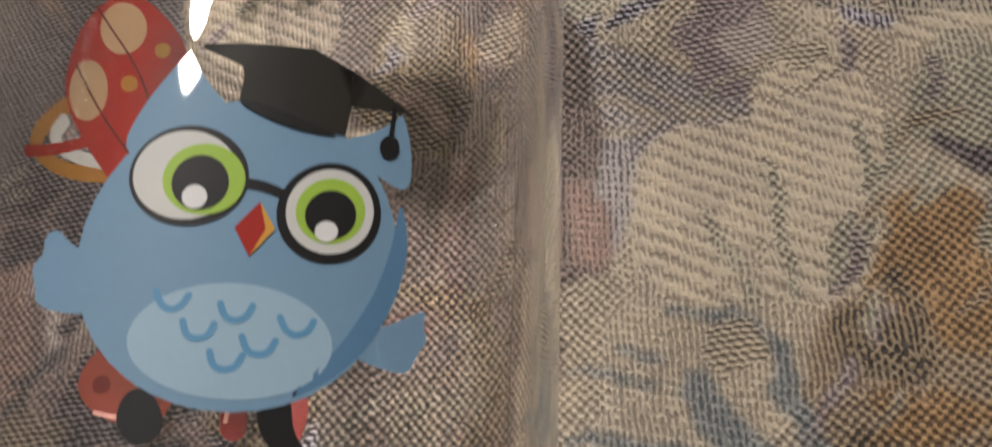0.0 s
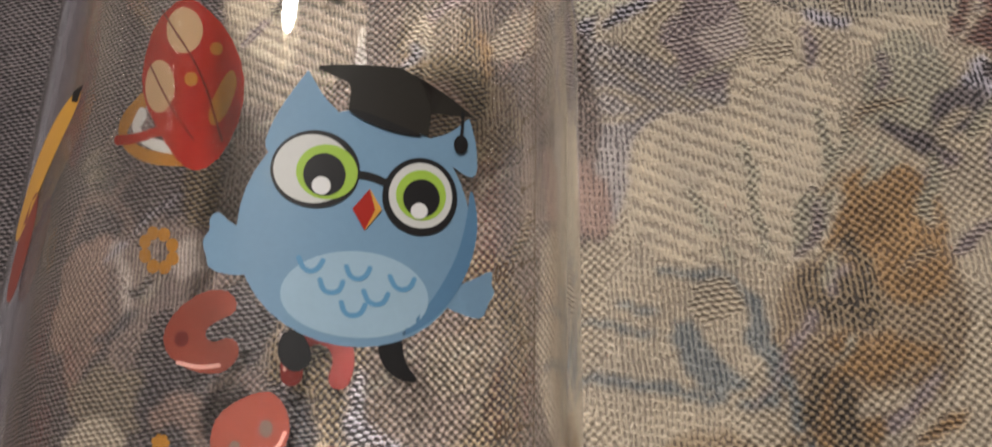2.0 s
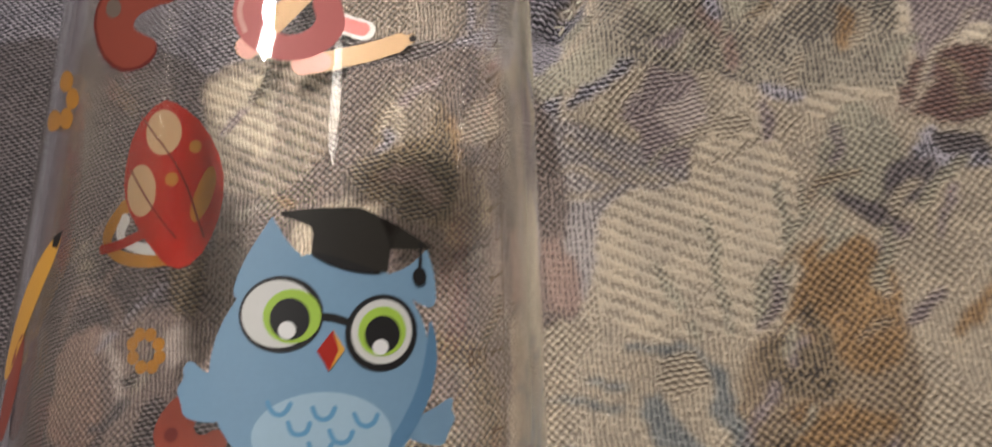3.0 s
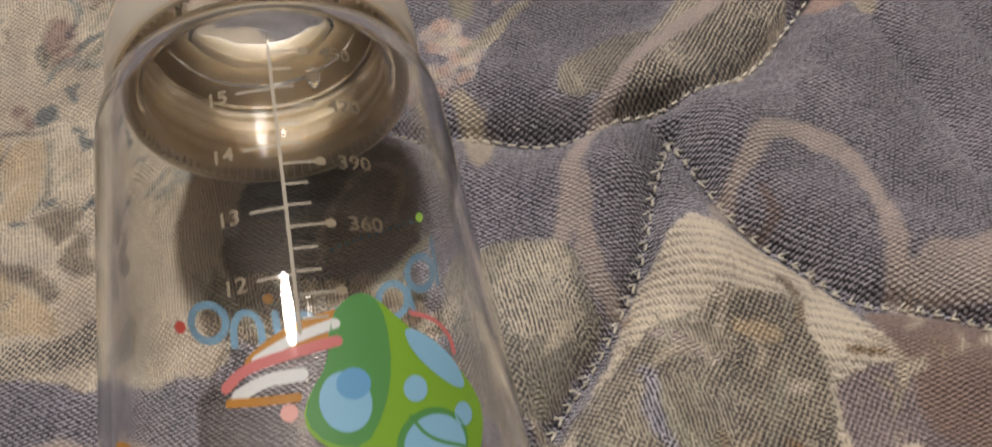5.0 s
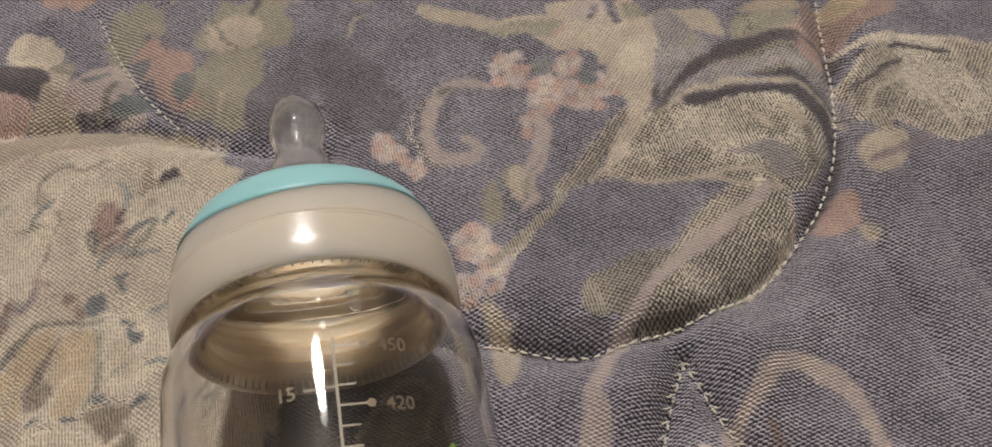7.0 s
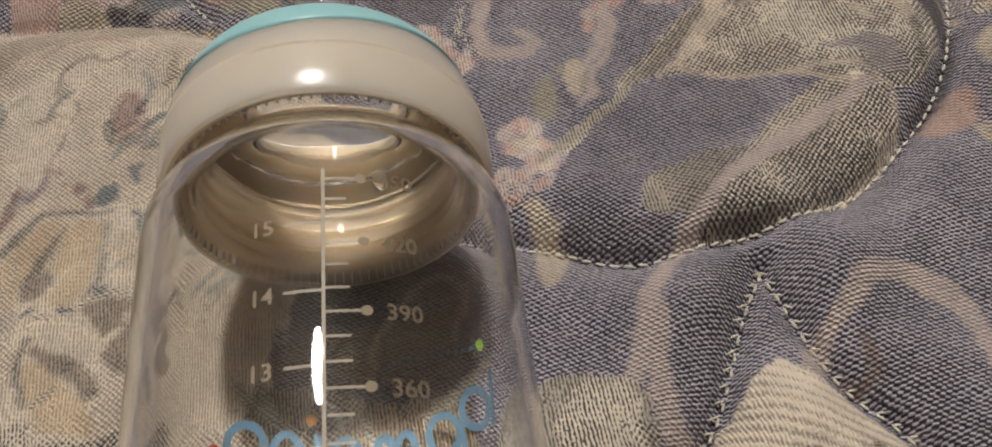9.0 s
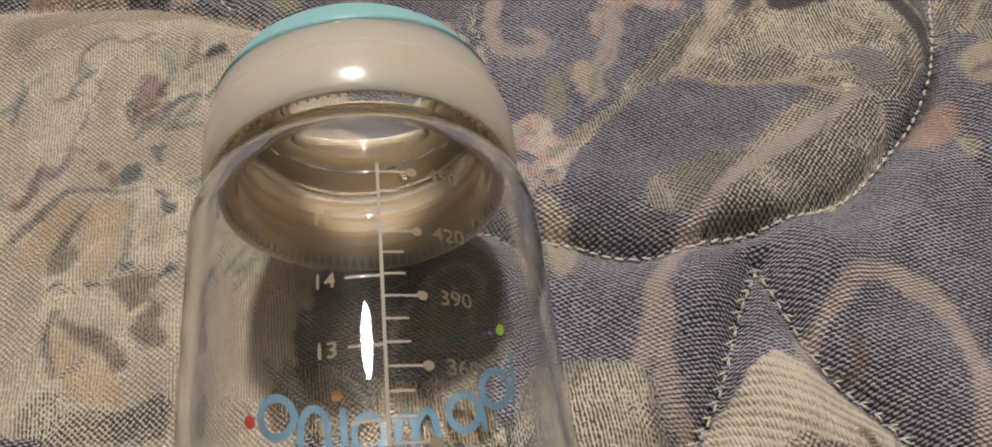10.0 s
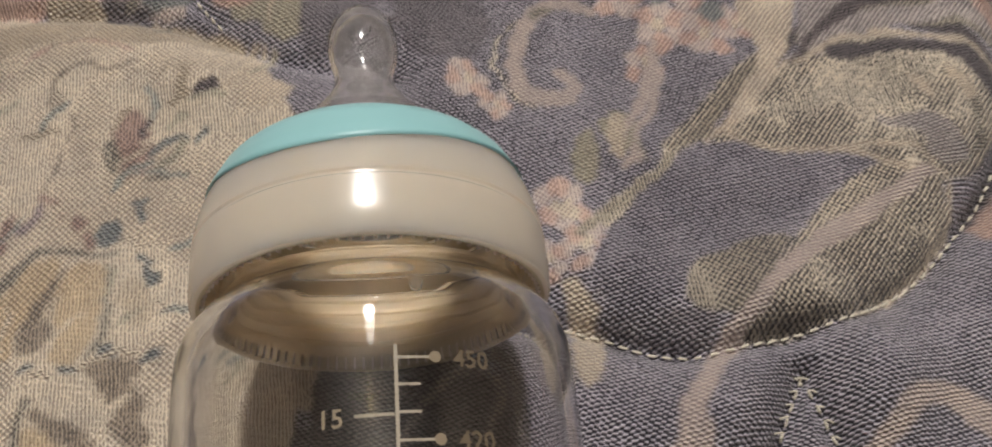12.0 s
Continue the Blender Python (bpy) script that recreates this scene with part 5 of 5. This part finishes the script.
shape(owl, 6, CAPINK, [(9.7, 45.0), (12.9, 45.6), (18.0, 46.3), (18.0, 46.3), (22.0, 45.0), (26.0, 43.3), (26.0, 43.3), (23.0, 42.6), (21.2, 42.4), (21.2, 42.4), (21.0, 40.2), (20.9, 39.8), (17.2, 40.2), (13.4, 41.0), (13.4, 41.0), (13.5, 43.6), (12.6, 44.0)])
shape(owl, 7, BLACKISH, [(13.3, 41.2), (15.6, 40.9), (18.4, 40.2), (20.9, 39.7), (18.2, 39.4), (15.6, 39.8), (13.6, 40.7)])
band(owl, 7, BLACKISH, [(24.5, 43.4), (24.5, 42.0), (24.4, 40.5)], 0.37)
oval(owl, 7, BLACKISH, 24.4, 40.0, (0.79, 0.18), (0.00, -0.96))
letter_a = printed("letter_print", "coral bubble letter A print with pale rim")
shape(letter_a, 0, CORAL, [(131.3, 32.4), (129.7, 36.2), (125.9, 39.8), (122.6, 40.7), (120.7, 39.5), (120.7, 37.5), (122.8, 36.2), (124.7, 34.6), (124.7, 33.2), (123.5, 32.6), (121.2, 34.0), (119.6, 33.0), (119.6, 30.8), (121.3, 28.8), (124.1, 28.1), (127.5, 28.6), (130.2, 30.0)])
oval(letter_a, 1, DARKRED, 128.2, 32.4, (-1.08, 0.29), (-0.18, -1.06))
band(letter_a, 1, PINK, [(128.3, 29.1), (125.0, 28.9), (122.2, 29.7)], 0.58)
letter_b = printed("letter_print", "coral bubble letter B print with two holes")
shape(letter_b, 0, CORAL, [(122.3, 19.9), (121.6, 22.9), (118.7, 25.4), (115.2, 27.0), (113.1, 26.2), (111.5, 23.8), (111.0, 20.9), (112.1, 18.3), (114.5, 17.9), (115.5, 16.3), (117.8, 15.5), (120.3, 16.4), (121.9, 18.0)])
oval(letter_b, 1, TAUPE, 114.5, 21.6, (-0.96, 0.11), (-0.15, -1.23))
oval(letter_b, 1, TAUPE, 118.6, 18.7, (-0.79, 0.10), (-0.13, -0.96))
band(letter_b, 1, PINK, [(115.3, 18.0), (112.6, 18.9), (111.8, 21.2)], 0.57)
letter_c = printed("letter_print", "deep red bubble letter C print")
band(letter_c, 0, REDDEEP, [(111.6, 29.4), (111.9, 32.4), (110.3, 35.3), (107.4, 36.0), (104.8, 34.3), (104.0, 31.7), (104.6, 29.2)], 3.26)
band(letter_c, 1, PINK, [(112.7, 30.1), (112.5, 32.8), (110.8, 35.7)], 0.53)
flower_0 = printed("flower_print", "ochre yellow flower print with open centre")
for k in range(8):
    turn = k * math.pi / 4 + 0.2
    oval(flower_0, k % 3, OCHRE, 133.8 + 2.5 * math.cos(turn), 43.7 + 2.5 * math.sin(turn), (-1.0, 0.35), (-0.18, -0.98))
flower_1 = printed("flower_print", "small ochre sun print")
oval(flower_1, 0, OCHRE, 128.3, 18.3, (-0.49, 0.09), (-0.08, -0.46))
oval(flower_1, 1, OCHRE, 128.5, 17.6, (-0.49, 0.09), (-0.08, -0.46))
oval(flower_1, 2, OCHRE, 129.3, 17.3, (-0.49, 0.09), (-0.08, -0.46))
oval(flower_1, 0, OCHRE, 129.9, 17.6, (-0.49, 0.09), (-0.09, -0.46))
oval(flower_1, 1, OCHRE, 130.1, 18.4, (-0.49, 0.09), (-0.09, -0.46))
oval(flower_1, 2, OCHRE, 129.6, 18.9, (-0.49, 0.10), (-0.09, -0.46))
oval(flower_1, 1, OCHRE, 128.8, 18.9, (-0.49, 0.09), (-0.08, -0.46))
oval(flower_1, 5, OCHRE, 129.2, 18.2, (-1.08, 0.20), (-0.19, -1.02))
flower_2 = printed("flower_print", "coral flower print on clear plastic")
oval(flower_2, 0, CORAL, 102.2, 16.6, (-1.13, 0.03), (-0.10, -1.11))
oval(flower_2, 1, CORAL, 102.8, 14.9, (-1.12, 0.03), (-0.10, -1.10))
oval(flower_2, 2, CORAL, 104.5, 14.5, (-1.11, 0.04), (-0.11, -1.10))
oval(flower_2, 0, CORAL, 106.0, 15.5, (-1.10, 0.05), (-0.11, -1.11))
oval(flower_2, 1, CORAL, 106.2, 17.3, (-1.11, 0.06), (-0.11, -1.12))
oval(flower_2, 2, CORAL, 104.9, 18.5, (-1.12, 0.05), (-0.11, -1.13))
oval(flower_2, 1, CORAL, 103.1, 18.1, (-1.13, 0.04), (-0.11, -1.12))
red_bag = printed("school_bag_print", "red school bag print with tan and yellow pockets")
shape(red_bag, 4, REDPRINT, [(136.4, 83.4), (132.5, 84.0), (127.5, 81.8), (123.9, 76.1), (123.3, 68.9), (125.4, 61.3), (128.8, 57.1), (132.2, 57.0), (136.2, 59.9), (140.7, 63.7), (142.1, 67.8), (141.1, 76.0)])
oval(red_bag, 5, TAN, 135.2, 78.0, (-3.34, 1.58), (-0.51, -3.68))
oval(red_bag, 5, TAN, 138.1, 67.2, (-2.73, 1.18), (-0.63, -3.96))
shape(red_bag, 5, OCHRE, [(126.2, 75.9), (124.7, 73.7), (125.6, 68.3), (127.7, 64.6), (129.1, 66.0), (128.3, 70.5)])
oval(red_bag, 5, OCHRE, 129.1, 77.7, (-1.09, 0.42), (-0.12, -1.11))
oval(red_bag, 5, OCHRE, 132.7, 70.9, (-1.20, 0.47), (-0.15, -1.15))
band(red_bag, 6, DARKRED, [(140.6, 69.4), (135.4, 65.0), (130.8, 61.7)], 0.37)
band(red_bag, 6, DARKRED, [(139.8, 78.7), (131.2, 73.5), (126.1, 63.1)], 0.39)
band(red_bag, 0, OCHRE, [(140.7, 63.7), (143.9, 58.7), (143.4, 56.2), (138.3, 55.9), (131.9, 58.1)], 1.99)
band(red_bag, 1, OFFWHITE, [(140.4, 61.8), (141.6, 58.8), (138.1, 58.1), (133.3, 59.2)], 1.74)
band(red_bag, 2, REDPRINT, [(144.5, 55.8), (140.8, 57.7), (136.9, 60.6)], 1.36)
pencil_a = printed("pencil_print", "yellow pencil print on the bottle wall")
shape(pencil_a, 0, YELLOW, [(-14.5, 45.9), (-17.0, 45.0), (-20.0, 42.6), (-23.0, 38.6), (-25.0, 33.0), (-22.6, 31.4), (-20.0, 35.0), (-17.0, 40.0), (-14.8, 43.5)])
shape(pencil_a, 1, BLACKISH, [(-14.4, 45.9), (-16.1, 45.6), (-16.0, 44.5), (-14.9, 44.1)])
shape(pencil_a, 0, CORAL, [(-19.6, 36.6), (-18.6, 33.0), (-19.4, 28.4), (-20.8, 25.0), (-23.0, 26.0), (-23.0, 31.0), (-21.4, 35.0)])
flower_3 = printed("flower_print", "ochre flower print near the bottle edge")
oval(flower_3, 0, OCHRE, -16.9, 62.1, (1.52, -0.42), (0.42, -1.48))
oval(flower_3, 1, OCHRE, -17.6, 59.9, (1.62, -0.44), (0.44, -1.47))
oval(flower_3, 2, OCHRE, -21.2, 61.0, (2.50, -0.75), (0.68, -1.59))
oval(flower_3, 2, OCHRE, -19.2, 65.2, (1.94, -0.61), (0.54, -1.57))
letter_a2 = printed("letter_print", "coral letter A print with dark outline")
shape(letter_a2, 0, DARKRED, [(-15.3, 71.9), (-13.3, 75.1), (-8.9, 75.2), (-3.6, 74.1), (-1.7, 72.0), (-2.3, 70.2), (-4.8, 70.0), (-7.5, 69.4), (-7.9, 67.8), (-6.1, 66.4), (-4.1, 65.2), (-4.4, 63.2), (-6.4, 62.2), (-9.4, 62.9), (-12.7, 66.2)])
shape(letter_a2, 1, CORAL, [(-14.6, 71.6), (-12.9, 74.6), (-8.8, 74.7), (-3.9, 73.7), (-2.0, 71.7), (-2.6, 70.0), (-5.0, 69.9), (-7.5, 69.3), (-7.9, 67.9), (-6.2, 66.6), (-4.3, 65.4), (-4.6, 63.6), (-6.5, 62.6), (-9.2, 63.3), (-12.3, 66.3)])
oval(letter_a2, 2, TAUPE, -11.3, 71.5, (1.31, -0.36), (0.24, -1.31))
letter_b2 = printed("letter_print", "coral letter B print with dark outline")
shape(letter_b2, 0, DARKRED, [(-3.2, 80.0), (-1.6, 82.4), (-0.2, 84.1), (5.3, 83.7), (8.6, 80.9), (9.5, 78.4), (8.4, 75.9), (6.0, 74.6), (3.9, 72.9), (2.0, 73.0), (-0.2, 75.9), (-2.0, 78.0)])
shape(letter_b2, 1, CORAL, [(-2.8, 79.8), (-1.3, 82.2), (0.0, 83.8), (5.1, 83.3), (8.2, 80.8), (9.1, 78.4), (8.1, 76.0), (5.8, 74.8), (3.9, 73.2), (2.1, 73.3), (0.0, 76.0), (-1.7, 78.1)])
oval(letter_b2, 2, TAUPE, 1.5, 81.1, (1.02, -0.10), (0.07, -0.78))
oval(letter_b2, 2, TAUPE, 5.1, 77.7, (0.96, -0.03), (0.06, -0.75))
letter_c2 = printed("letter_print", "glossy pink letter C print")
band(letter_c2, 0, PINKRED, [(6.2, 71.0), (5.2, 68.2), (6.3, 65.1), (9.2, 63.3), (12.3, 64.1), (14.4, 66.7), (13.7, 69.4)], 3.05)
band(letter_c2, 1, PINK, [(5.0, 70.2), (4.5, 67.8), (5.4, 65.5)], 0.55)
green_bag = printed("school_bag_print", "green school bag print with light blue pockets")
band(green_bag, 0, OCHRE, [(10.4, 114.4), (3.0, 112.6), (-3.5, 108.6), (3.0, 110.0), (9.0, 111.0)], 1.3)
band(green_bag, 1, OFFWHITE, [(9.5, 112.8), (3.4, 111.2), (-0.8, 109.4)], 1.5)
band(green_bag, 2, PINKRED, [(9.4, 110.2), (3.0, 109.2), (-2.6, 108.6), (-5.0, 106.8)], 1.6)
band(green_bag, 0, OFFWHITE, [(4.4, 106.2), (-0.4, 106.4), (-3.6, 105.2)], 1.9)
band(green_bag, 1, OCHRE, [(3.6, 103.2), (-0.6, 103.6), (-4.8, 104.6)], 1.2)
band(green_bag, 0, PINKRED, [(20.6, 114.4), (24.4, 113.9), (26.6, 111.6), (26.6, 109.2)], 0.8)
oval(green_bag, 0, PINK, 2.4, 101.4, (1.1, 0), (0, 1.2))
shape(green_bag, 0, GREEN, [(8.7, 112.5), (10.2, 115.4), (13.1, 117.4), (15.7, 116.5), (19.0, 112.6), (24.0, 109.3), (28.5, 105.1), (30.1, 100.9), (27.4, 94.5), (24.0, 90.4), (20.4, 89.5), (15.3, 91.3), (9.0, 94.3), (5.1, 97.1), (3.9, 100.1), (5.0, 103.3), (7.9, 107.1)])
shape(green_bag, 1, DEEPGREEN, [(8.7, 112.5), (10.2, 115.4), (13.1, 117.4), (15.5, 116.7), (16.6, 112.9), (16.1, 106.0), (14.2, 100.1), (10.9, 95.3), (6.7, 96.3), (4.1, 99.7), (5.0, 103.3), (7.9, 107.1)])
oval(green_bag, 2, SKY, 9.4, 101.7, (3.26, 0.31), (0.24, -4.11))
oval(green_bag, 3, MIDBLUE, 10.7, 104.0, (2.21, 0.27), (0.12, -2.19))
shape(green_bag, 2, SKY, [(18.5, 112.4), (22.9, 110.9), (26.8, 107.4), (27.5, 103.5), (24.0, 104.0), (19.6, 107.8)])
oval(green_bag, 2, SKY, 18.9, 103.0, (1.78, 0.45), (0.04, -1.84))
oval(green_bag, 2, SKY, 25.8, 99.9, (1.62, 0.52), (-0.01, -1.66))
oval(green_bag, 2, DEEPGREEN, 20.2, 95.9, (5.44, 1.31), (0.08, -4.36))
oval(green_bag, 3, SKY, 20.4, 95.6, (4.71, 1.14), (0.07, -3.74))
band(green_bag, 4, DEEPGREEN, [(17.4, 99.0), (19.4, 95.9), (25.0, 95.1)], 0.52)
pencil_b = printed("pencil_print", "beige pencil print with pink end")
band(pencil_b, 0, TAN, [(121.9, 98.2), (116.0, 106.6), (109.9, 115.1)], 3.97)
band(pencil_b, 1, PINK, [(121.9, 98.2), (120.5, 100.2), (119.6, 101.5)], 3.77)
band(pencil_b, 0, TAN, [(109.9, 115.1), (109.0, 116.3), (108.2, 117.3)], 2.26)
oval(pencil_b, 1, BLACKISH, 108.0, 117.7, (-0.69, 0.05), (-0.05, -0.76))
pencil_c = printed("pencil_print", "beige pencil print with pink end")
band(pencil_c, 0, TAN, [(111.8, 97.1), (103.2, 99.3), (94.2, 100.8)], 3.90)
band(pencil_c, 1, PINK, [(111.8, 97.1), (109.8, 97.7), (108.4, 98.1)], 3.83)
band(pencil_c, 0, TAN, [(94.2, 100.8), (92.8, 100.9), (91.7, 101.0)], 2.08)
oval(pencil_c, 1, BLACKISH, 91.3, 101.0, (-0.73, -0.10), (-0.02, -0.70))
eraser = printed("eraser_print", "pink eraser print with white rim")
band(eraser, 0, OFFWHITE, [(107.0, 106.7), (103.9, 105.6), (100.7, 104.3)], 4.04)
band(eraser, 1, PINKRED, [(106.5, 106.5), (103.9, 105.6), (101.2, 104.6)], 2.85)
pencil_d = printed("pencil_print", "yellow and green pencil prints on the bottle edge")
shape(pencil_d, 0, OCHRE, [(-26.3, 108.4), (-19.5, 104.2), (-16.1, 94.6), (-14.8, 86.0), (-18.3, 83.6), (-22.8, 84.0), (-25.9, 90.7), (-25.8, 99.6)])
shape(pencil_d, 1, GREEN, [(-22.5, 96.6), (-19.8, 92.2), (-20.3, 85.7), (-22.6, 85.5), (-23.9, 91.0)])
shape(pencil_d, 1, YELLOW, [(-22.2, 102.9), (-19.0, 99.9), (-17.8, 93.4), (-20.7, 96.0)])
shape(pencil_d, 1, CORAL, [(-21.7, 85.3), (-19.1, 84.2), (-18.9, 81.4), (-22.1, 82.2)])
logo = printed("logo_print", "light blue printed word mark drawn as plain rings")
oval(logo, 1, LOGO, 123.8, 146.5, (-4.70, 0.91), (-0.06, -4.87), hole=0.64)
band(logo, 2, LOGO, [(118.5, 142.1), (118.4, 147.4), (115.6, 150.3), (112.8, 147.9), (112.7, 142.5)], 1.55)
band(logo, 0, LOGO, [(109.6, 149.3), (109.5, 146.0), (109.4, 142.6)], 1.55)
oval(logo, 1, LOGO, 104.4, 144.5, (-3.70, -0.24), (0.20, -4.74), hole=0.64)
band(logo, 2, LOGO, [(98.6, 141.8), (98.6, 146.3), (96.7, 148.3), (95.1, 146.0), (94.9, 141.2)], 1.55)
band(logo, 0, LOGO, [(95.3, 142.0), (94.3, 146.5), (92.3, 148.1), (90.6, 146.1), (90.5, 141.0)], 1.55)
oval(logo, 1, LOGO, 84.1, 145.2, (-4.22, -1.31), (0.50, -4.36), hole=0.64)
oval(logo, 2, LOGO, 75.5, 147.1, (-4.60, -1.85), (0.70, -4.23), hole=0.64)
band(logo, 0, LOGO, [(80.0, 145.8), (79.8, 143.1), (79.5, 140.4)], 1.35)
band(logo, 1, LOGO, [(69.7, 151.6), (70.1, 147.1), (70.9, 142.3)], 1.35)
oval(logo, 0, OCHRE, 110.7, 152.7, (-1.14, 0.03), (0.03, -1.23))
oval(logo, 0, REDPRINT, 130.4, 144.1, (-1.37, 0.36), (-0.05, -1.35))
oval(logo, 0, GREEN, 71.9, 158.2, (-1.3, -0.62), (0.21, -1.1))
oval(logo, 0, LOGO, 95.8, 162.0, (-0.48, -0.09), (0.03, -0.52))
oval(logo, 0, LOGO, 94.1, 162.4, (-0.48, -0.10), (0.04, -0.52))
oval(logo, 0, LOGO, 92.3, 162.4, (-0.49, -0.12), (0.04, -0.52))
oval(logo, 0, LOGO, 90.5, 162.4, (-0.49, -0.13), (0.04, -0.52))
oval(logo, 0, LOGO, 88.7, 162.2, (-0.50, -0.15), (0.05, -0.51))
oval(logo, 0, LOGO, 86.9, 162.0, (-0.51, -0.16), (0.05, -0.51))
oval(logo, 0, LOGO, 85.0, 161.6, (-0.52, -0.18), (0.05, -0.51))
oval(logo, 0, LOGO, 83.1, 161.2, (-0.53, -0.20), (0.06, -0.50))
oval(logo, 0, LOGO, 81.2, 160.8, (-0.55, -0.21), (0.06, -0.50))
oval(logo, 0, LOGO, 79.1, 160.2, (-0.57, -0.23), (0.07, -0.49))
oval(logo, 0, LOGO, 77.1, 159.6, (-0.59, -0.26), (0.07, -0.48))
oval(logo, 0, LOGO, 74.9, 158.9, (-0.62, -0.28), (0.08, -0.47))

# measuring scale: ounces beside the long line, millilitres across from it
scale = printed("scale_print", "cream printed measuring scale with numbers")
band(scale, 2, SCALE_INK, [(5.9, 163), (5.5, 140), (5.0, 112)], 0.50)
for k, oz in enumerate((12, 13, 14, 15)):
    y = 120.9 + 11.0 * k
    band(scale, 0, SCALE_INK, [(0.5, y), (2.6, y), (5.2, y)], 0.45)
    number(scale, str(oz), -2.7, y - 0.2, 3.5, SCALE_TAN)
for k in range(14):
    y = 114.0 + 3.65 * k
    long = k % 3 == 1
    band(scale, 0, SCALE_INK, [(5.7, y), (7.5, y), (10.4 if long else 8.8, y)], 0.38)
    if long:
        oval(scale, 3, SCALE_TAN, 11.1, y, (0.8, 0), (0, 0.8))
        if 330 + 10 * (k - 1) >= 360:
            number(scale, str(330 + 10 * (k - 1)), 16.2, y - 0.2, 3.5, SCALE_ML)
low = printed("scale_print", "brown printed measuring scale seen through the wall")
band(low, 2, SCALE_DARK, [(69.0, 92), (69.0, 50), (68.8, 8)], 0.30)
for k in range(16):
    y = 9.4 + 5.45 * k
    band(low, 0, SCALE_DARK, [(69.3, y), (70.6, y), (72.0 if k % 2 == 0 else 71.2, y)], 0.32)
    if k % 2 == 0:
        oval(low, 3, SCALE_DARK, 72.6, y, (0.55, 0), (0, 0.55))
for y, ml in ((20.3, "90"), (42.1, "150")):
    number(low, ml, 76.6, y, 3.4, SCALE_DARK)

# ---- stitches of the quilting ----
sew(SEAMS[0], 3.0)
sew(SEAMS[1], 3.3, 0.9)
sew(SEAMS[2], 3.3, -0.9)
sew(SEAMS[4], 3.0)
